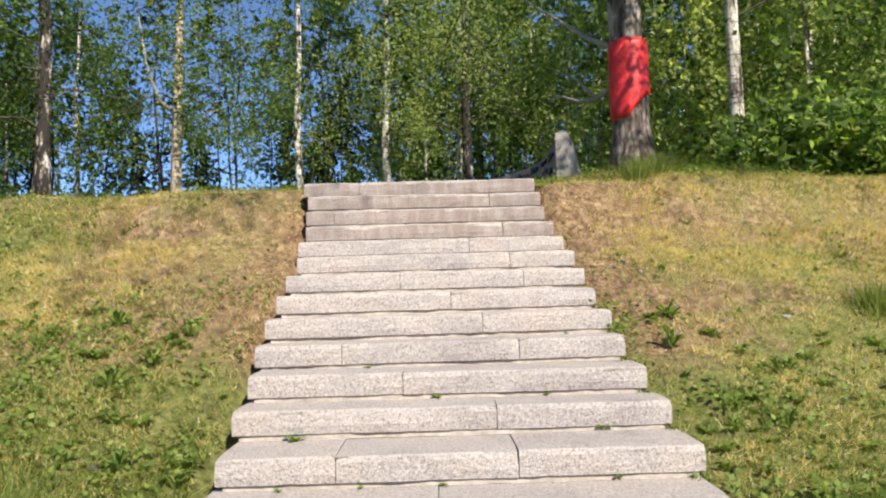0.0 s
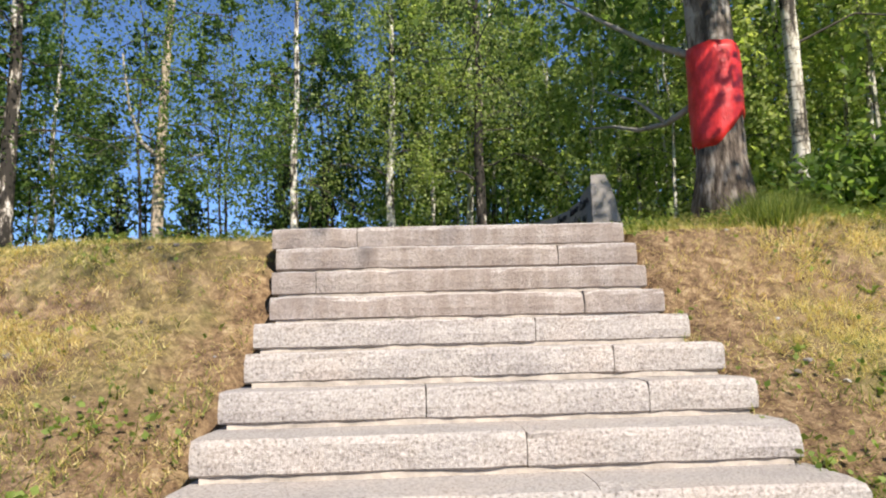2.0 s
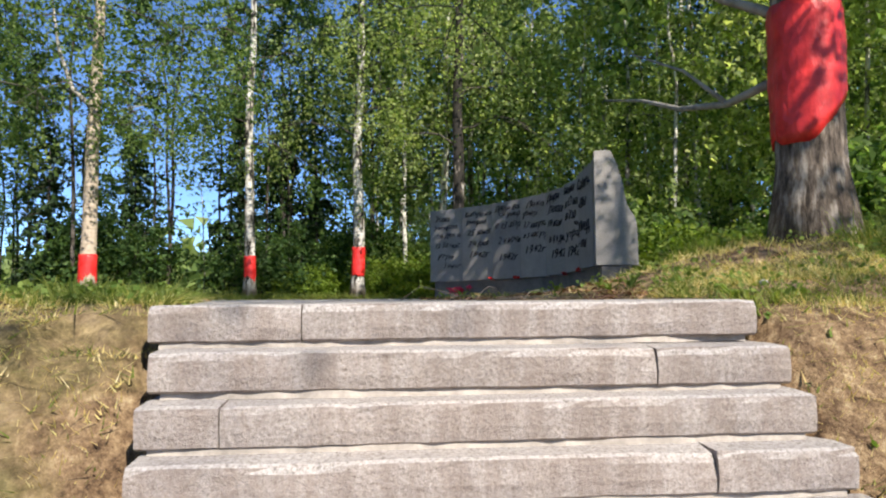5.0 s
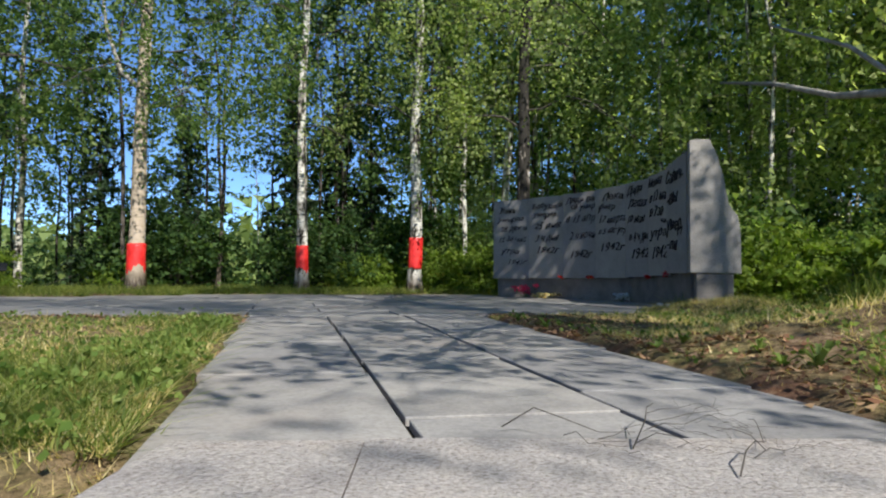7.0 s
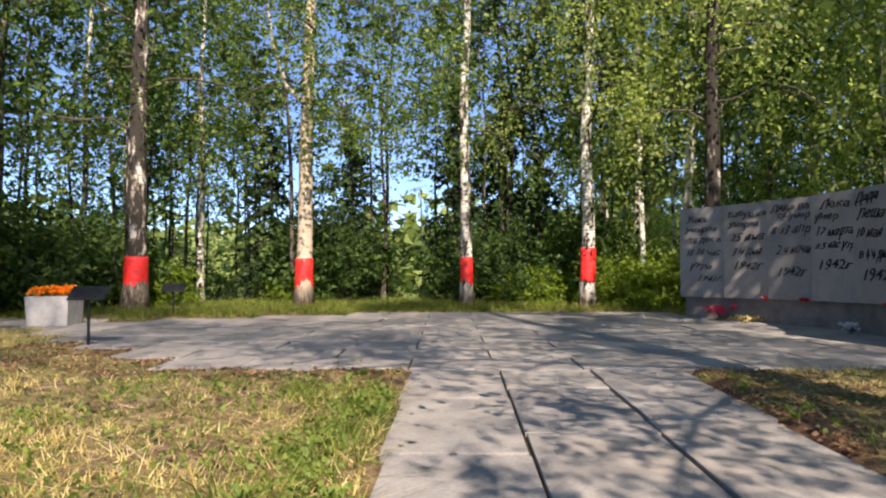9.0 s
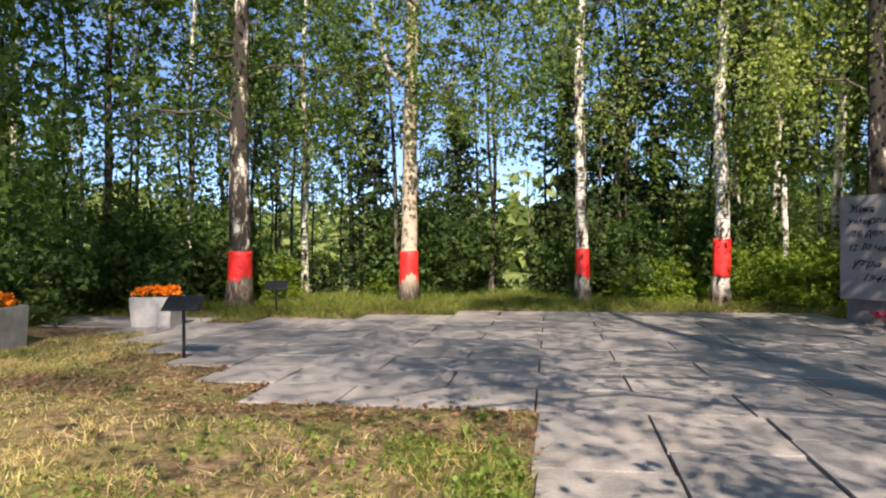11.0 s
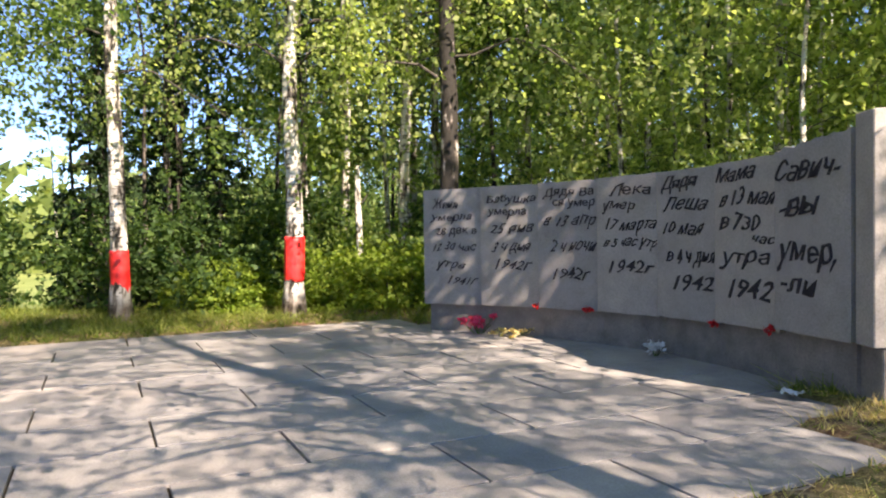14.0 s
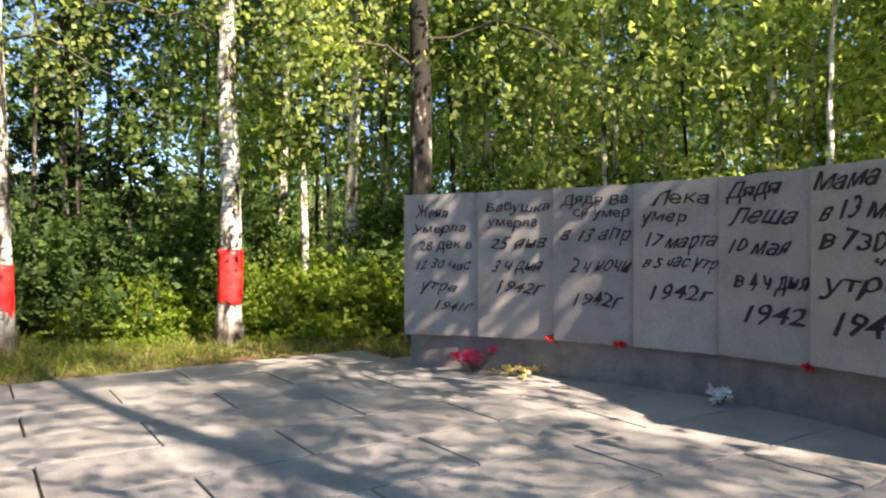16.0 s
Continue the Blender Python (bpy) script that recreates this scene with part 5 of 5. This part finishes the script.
def weeds():
    rnd = random.Random(31)
    mes = [weed_mesh(k, 0.065, 13, (0.5, 0.9, 1.3, 0.7)[k]) for k in range(4)]

    def put(x, y, z, s, label):
        ob = new("weed", rnd.choice(mes))
        ob.matrix_world = pose(x, y, z, rnd.uniform(-8, 8), rnd.uniform(-8, 8), rnd.uniform(0, 360)) @ Matrix.Scale(s, 4)
        tagged(ob, label, "weed", "weeds", "stuff")

    for i, x, s in ((11, -0.62, 0.8), (9, -0.35, 0.45), (11, 0.86, 0.7), (10, 0.05, 0.5), (10, 0.62, 0.4), (12, 0.86, 0.7), (12, -0.6, 0.35), (12, 0.1, 0.35), (8, 0.8, 0.35), (3, -0.5, 0.3), (12, -0.25, 0.3)):
        put(x, STEP_Y[i] - 0.012 + 0.09 * x, -RISE * (i + 1) + 0.002, s, "small green weed growing from the joint under a step")
    for _ in range(200):
        y = rnd.uniform(2.2, 4.9)
        sd = rnd.random() < 0.5
        x = -1.0 - rnd.random() ** 1.6 * 2.2 if sd else 1.35 + rnd.random() ** 1.8 * 1.6
        if on_paving(x, y, 0.08):
            continue
        put(x, y, height(x, y), rnd.uniform(0.5, 1.4), "broad-leaved green weed in the grass of the bank")
    for _ in range(60):
        y = rnd.uniform(7.0, 12.2)
        a, b = path_span(y)
        x = a - rnd.uniform(0.06, 0.5) if rnd.random() < 0.7 else b + rnd.uniform(0.06, 0.4)
        if on_paving(x, y, 0.04):
            continue
        put(x, y, height(x, y), rnd.uniform(0.5, 1.3), "broad-leaved green weed beside the path")
    for x, y, s in ((1.9, 7.0, 1.3), (2.05, 6.4, 1.0), (3.1, 6.0, 1.0), (3.0, 5.2, 1.2), (-2.6, 6.0, 0.9), (-3.4, 5.1, 0.9)):
        put(x, y, height(x, y), s, "broad-leaved green weed in the dry grass")


weeds()


def tufts():
    rng = np.random.default_rng(14)
    spots = [(1.75, 6.85, 0.15), (1.95, 7.05, 0.12), (2.9, 5.1, 0.15), (3.4, 4.6, 0.15), (-3.2, 4.6, 0.12), (-1.6, 3.0, 0.2), (-1.35, 2.5, 0.2), (-1.9, 2.7, 0.2), (1.65, 2.9, 0.18), (1.9, 2.4, 0.2), (2.7, 9.3, 0.3), (1.7, 9.4, 0.3), (2.4, 8.2, 0.25)]
    for x, y, r in spots:
        n = 420
        p = rng.normal(size=(n, 2)) * r * 0.55
        z = np.array([height(x + a, y + b) for a, b in p])
        base = np.stack([p[:, 0] + x, p[:, 1] + y, z], axis=1)
        L = rng.uniform(0.10, 0.24, n)
        a = rng.uniform(0, math.tau, n)
        w = np.stack([np.cos(a), np.sin(a), np.zeros(n)], axis=1) * 0.004
        lean = p / (r + 0.01) * 0.35 + rng.normal(size=(n, 2)) * 0.25
        tip = base + np.stack([lean[:, 0] * L, lean[:, 1] * L, L], axis=1)
        ob = link_mesh("grass_tuft", fast_mesh("grass_tuft", np.stack([base - w, base + w, tip], axis=1).reshape(-1, 3), 3), M_GREEN)
        tagged(ob, "tall tuft of fresh green grass", "grass", "grass tufts", "stuff")


tufts()


def twig(x, y, z, turn, seed, L):
    rnd = random.Random(seed)
    bm = bmesh.new()

    def grow(p, ang, length, r, depth):
        pts = [p]
        for k in range(4):
            ang += rnd.uniform(-0.35, 0.35)
            p = p + Vector((math.cos(ang), math.sin(ang), 0)) * length / 4
            pts.append(Vector((p.x, p.y, r + rnd.uniform(0, 0.02) * (3 - depth))))
            if depth < 2 and k > 0:
                grow(p, ang + rnd.choice((-1, 1)) * rnd.uniform(0.5, 1.0), length * 0.55, r * 0.6, depth + 1)
        tube(bm, pts, [r * (1 - 0.17 * k) for k in range(5)], 5)

    grow(Vector((0, 0, 0.003)), 0, L, 0.0022, 0)
    ob = part("twig", bm, M_LIMB)
    ob.matrix_world = pose(x, y, z, 0, 0, turn)
    tagged(ob, "dry fallen birch twig lying on the slabs", "twig", "twigs on the path", "stuff")


twig(0.02, 6.74, 0.004, 75, 3, 0.34)
twig(-0.15, 6.95, 0.004, 60, 5, 0.45)
twig(-0.45, 7.15, 0.004, -10, 8, 0.35)


def litter():
    rnd = random.Random(6)
    mes = []
    for k in range(3):
        bm = bmesh.new()
        bmesh.ops.create_icosphere(bm, subdivisions=1, radius=0.02)
        for v in bm.verts:
            v.co *= 1 + 0.4 * noise.noise(v.co * 60 + Vector((k, 0, 0)))
            v.co.z *= 0.6
        me = bpy.data.meshes.new("pebble")
        bm.to_mesh(me)
        bm.free()
        me.materials.append(M_PLINTH if k else M_PLANTER)
        mes.append(me)
    for _ in range(110):
        x, y = rnd.uniform(-3.6, 3.2), rnd.uniform(2.2, 7.4)
        if on_paving(x, y, 0.05):
            continue
        ob = new("pebble", rnd.choice(mes))
        ob.matrix_world = pose(x, y, height(x, y) + 0.004, 0, 0, rnd.uniform(0, 360)) @ Matrix.Scale(rnd.uniform(0.4, 1.3), 4)
        tagged(ob, "small pale stone lying on bare soil", "stone", "pebbles")
    bm = bmesh.new()
    bmesh.ops.create_grid(bm, x_segments=5, y_segments=5, size=0.07)
    for v in bm.verts:
        v.co.z = 0.03 + 0.045 * noise.noise(v.co * 22)
    ob = part("paper_scrap", bm, M_WHITE)
    m = ob.modifiers.new("thickness", "SOLIDIFY")
    m.thickness = 0.002
    x, y = wall_front(6.55, 0.22)
    ob.matrix_world = pose(x, y, 0.01, 0, 0, 30)
    tagged(ob, "crumpled white paper scrap by the plinth", "litter")


litter()


# paving, last: slabs that can be told apart
def slab_mesh(w, l, seed):
    bm = bmesh.new()
    box(bm, -w / 2, w / 2, -l / 2, l / 2, -0.07, 0, 0.003)
    me = bpy.data.meshes.new("slab")
    bm.to_mesh(me)
    bm.free()
    me.materials.append(M_PATH)
    return me


def paving():
    rnd = random.Random(8)
    path = empty("path", (0, 7, 0), 0, "path of three rows of grey concrete slabs with grass in the joints", "path", kind="structure")
    bm = bmesh.new()
    pts = []
    for y in np.arange(6.9, 12.9, 0.5):
        a, b = path_span(y)
        pts.append((bm.verts.new((a + 0.05, y, -0.034)), bm.verts.new((b - 0.05, y, -0.034))))
    for p, q in zip(pts, pts[1:]):
        bm.faces.new((p[0], p[1], q[1], q[0]))
    part("joint_soil", bm, M_JOINT, path).matrix_basis = pose(0, -7, 0)
    starts = [(0.0, 0), (0.55, 1), (0.15, 2)]
    for off, c in starts:
        y = 6.78
        first = (1.43 if off == 0 else 1.43 * (1 - off))
        ln = first
        end = path_end(path_span(12.6)[0] + (c + 0.5) * 0.8)
        while y < end:
            l = min(ln, (end - y) / 0.956 + 0.06)
            if l < 0.25:
                break
            ym = y + l * 0.956 / 2
            a, b = path_span(ym)
            w = (b - a) / 3
            xm = a + w * (c + 0.5)
            gap = 0.012
            me = slab_mesh(w * 0.962 - 0.022, l - 0.036, c)
            ob = new("slab", me)
            ob.parent = path
            ob.matrix_basis = pose(xm, ym - 7, -0.007 + rnd.uniform(-0.002, 0.001), rnd.uniform(-0.1, 0.1), rnd.uniform(-0.1, 0.1), 15.8)
            y += l * 0.956
            ln = 1.43
    plaza = empty("plaza", (-3, 15, 0), 0, "plaza of grey concrete slabs", "plaza", kind="structure")
    bm = bmesh.new()
    full, half = slab_mesh(1.482, 0.728, 0), slab_mesh(0.732, 0.728, 1)
    left = set(PLAZA_CELLS)
    for h, j in sorted(PLAZA_CELLS):
        if (h, j) not in left:
            continue
        left.discard((h, j))
        two = (h + j) % 2 == 0 and (h + 1, j) in left
        if two:
            left.discard((h + 1, j))
        p = PLAZA_O + EX * ((h + (1.0 if two else 0.5)) * 0.75) + EY * ((j + 0.5) * 0.75)
        w = 0.75 if two else 0.375
        bm.faces.new([bm.verts.new((q.x + 3, q.y - 15, -0.022)) for q in (p + EX * a * w + EY * b * 0.375 for a, b in ((-1, -1), (1, -1), (1, 1), (-1, 1)))])
        ob = new("slab", full if two else half)
        ob.parent = plaza
        ob.matrix_basis = pose(p.x + 3, p.y - 15, rnd.uniform(-0.004, 0.003), rnd.uniform(-0.15, 0.15), rnd.uniform(-0.15, 0.15), 17)
    part("joint_soil", bm, M_JOINT, plaza)


paving()
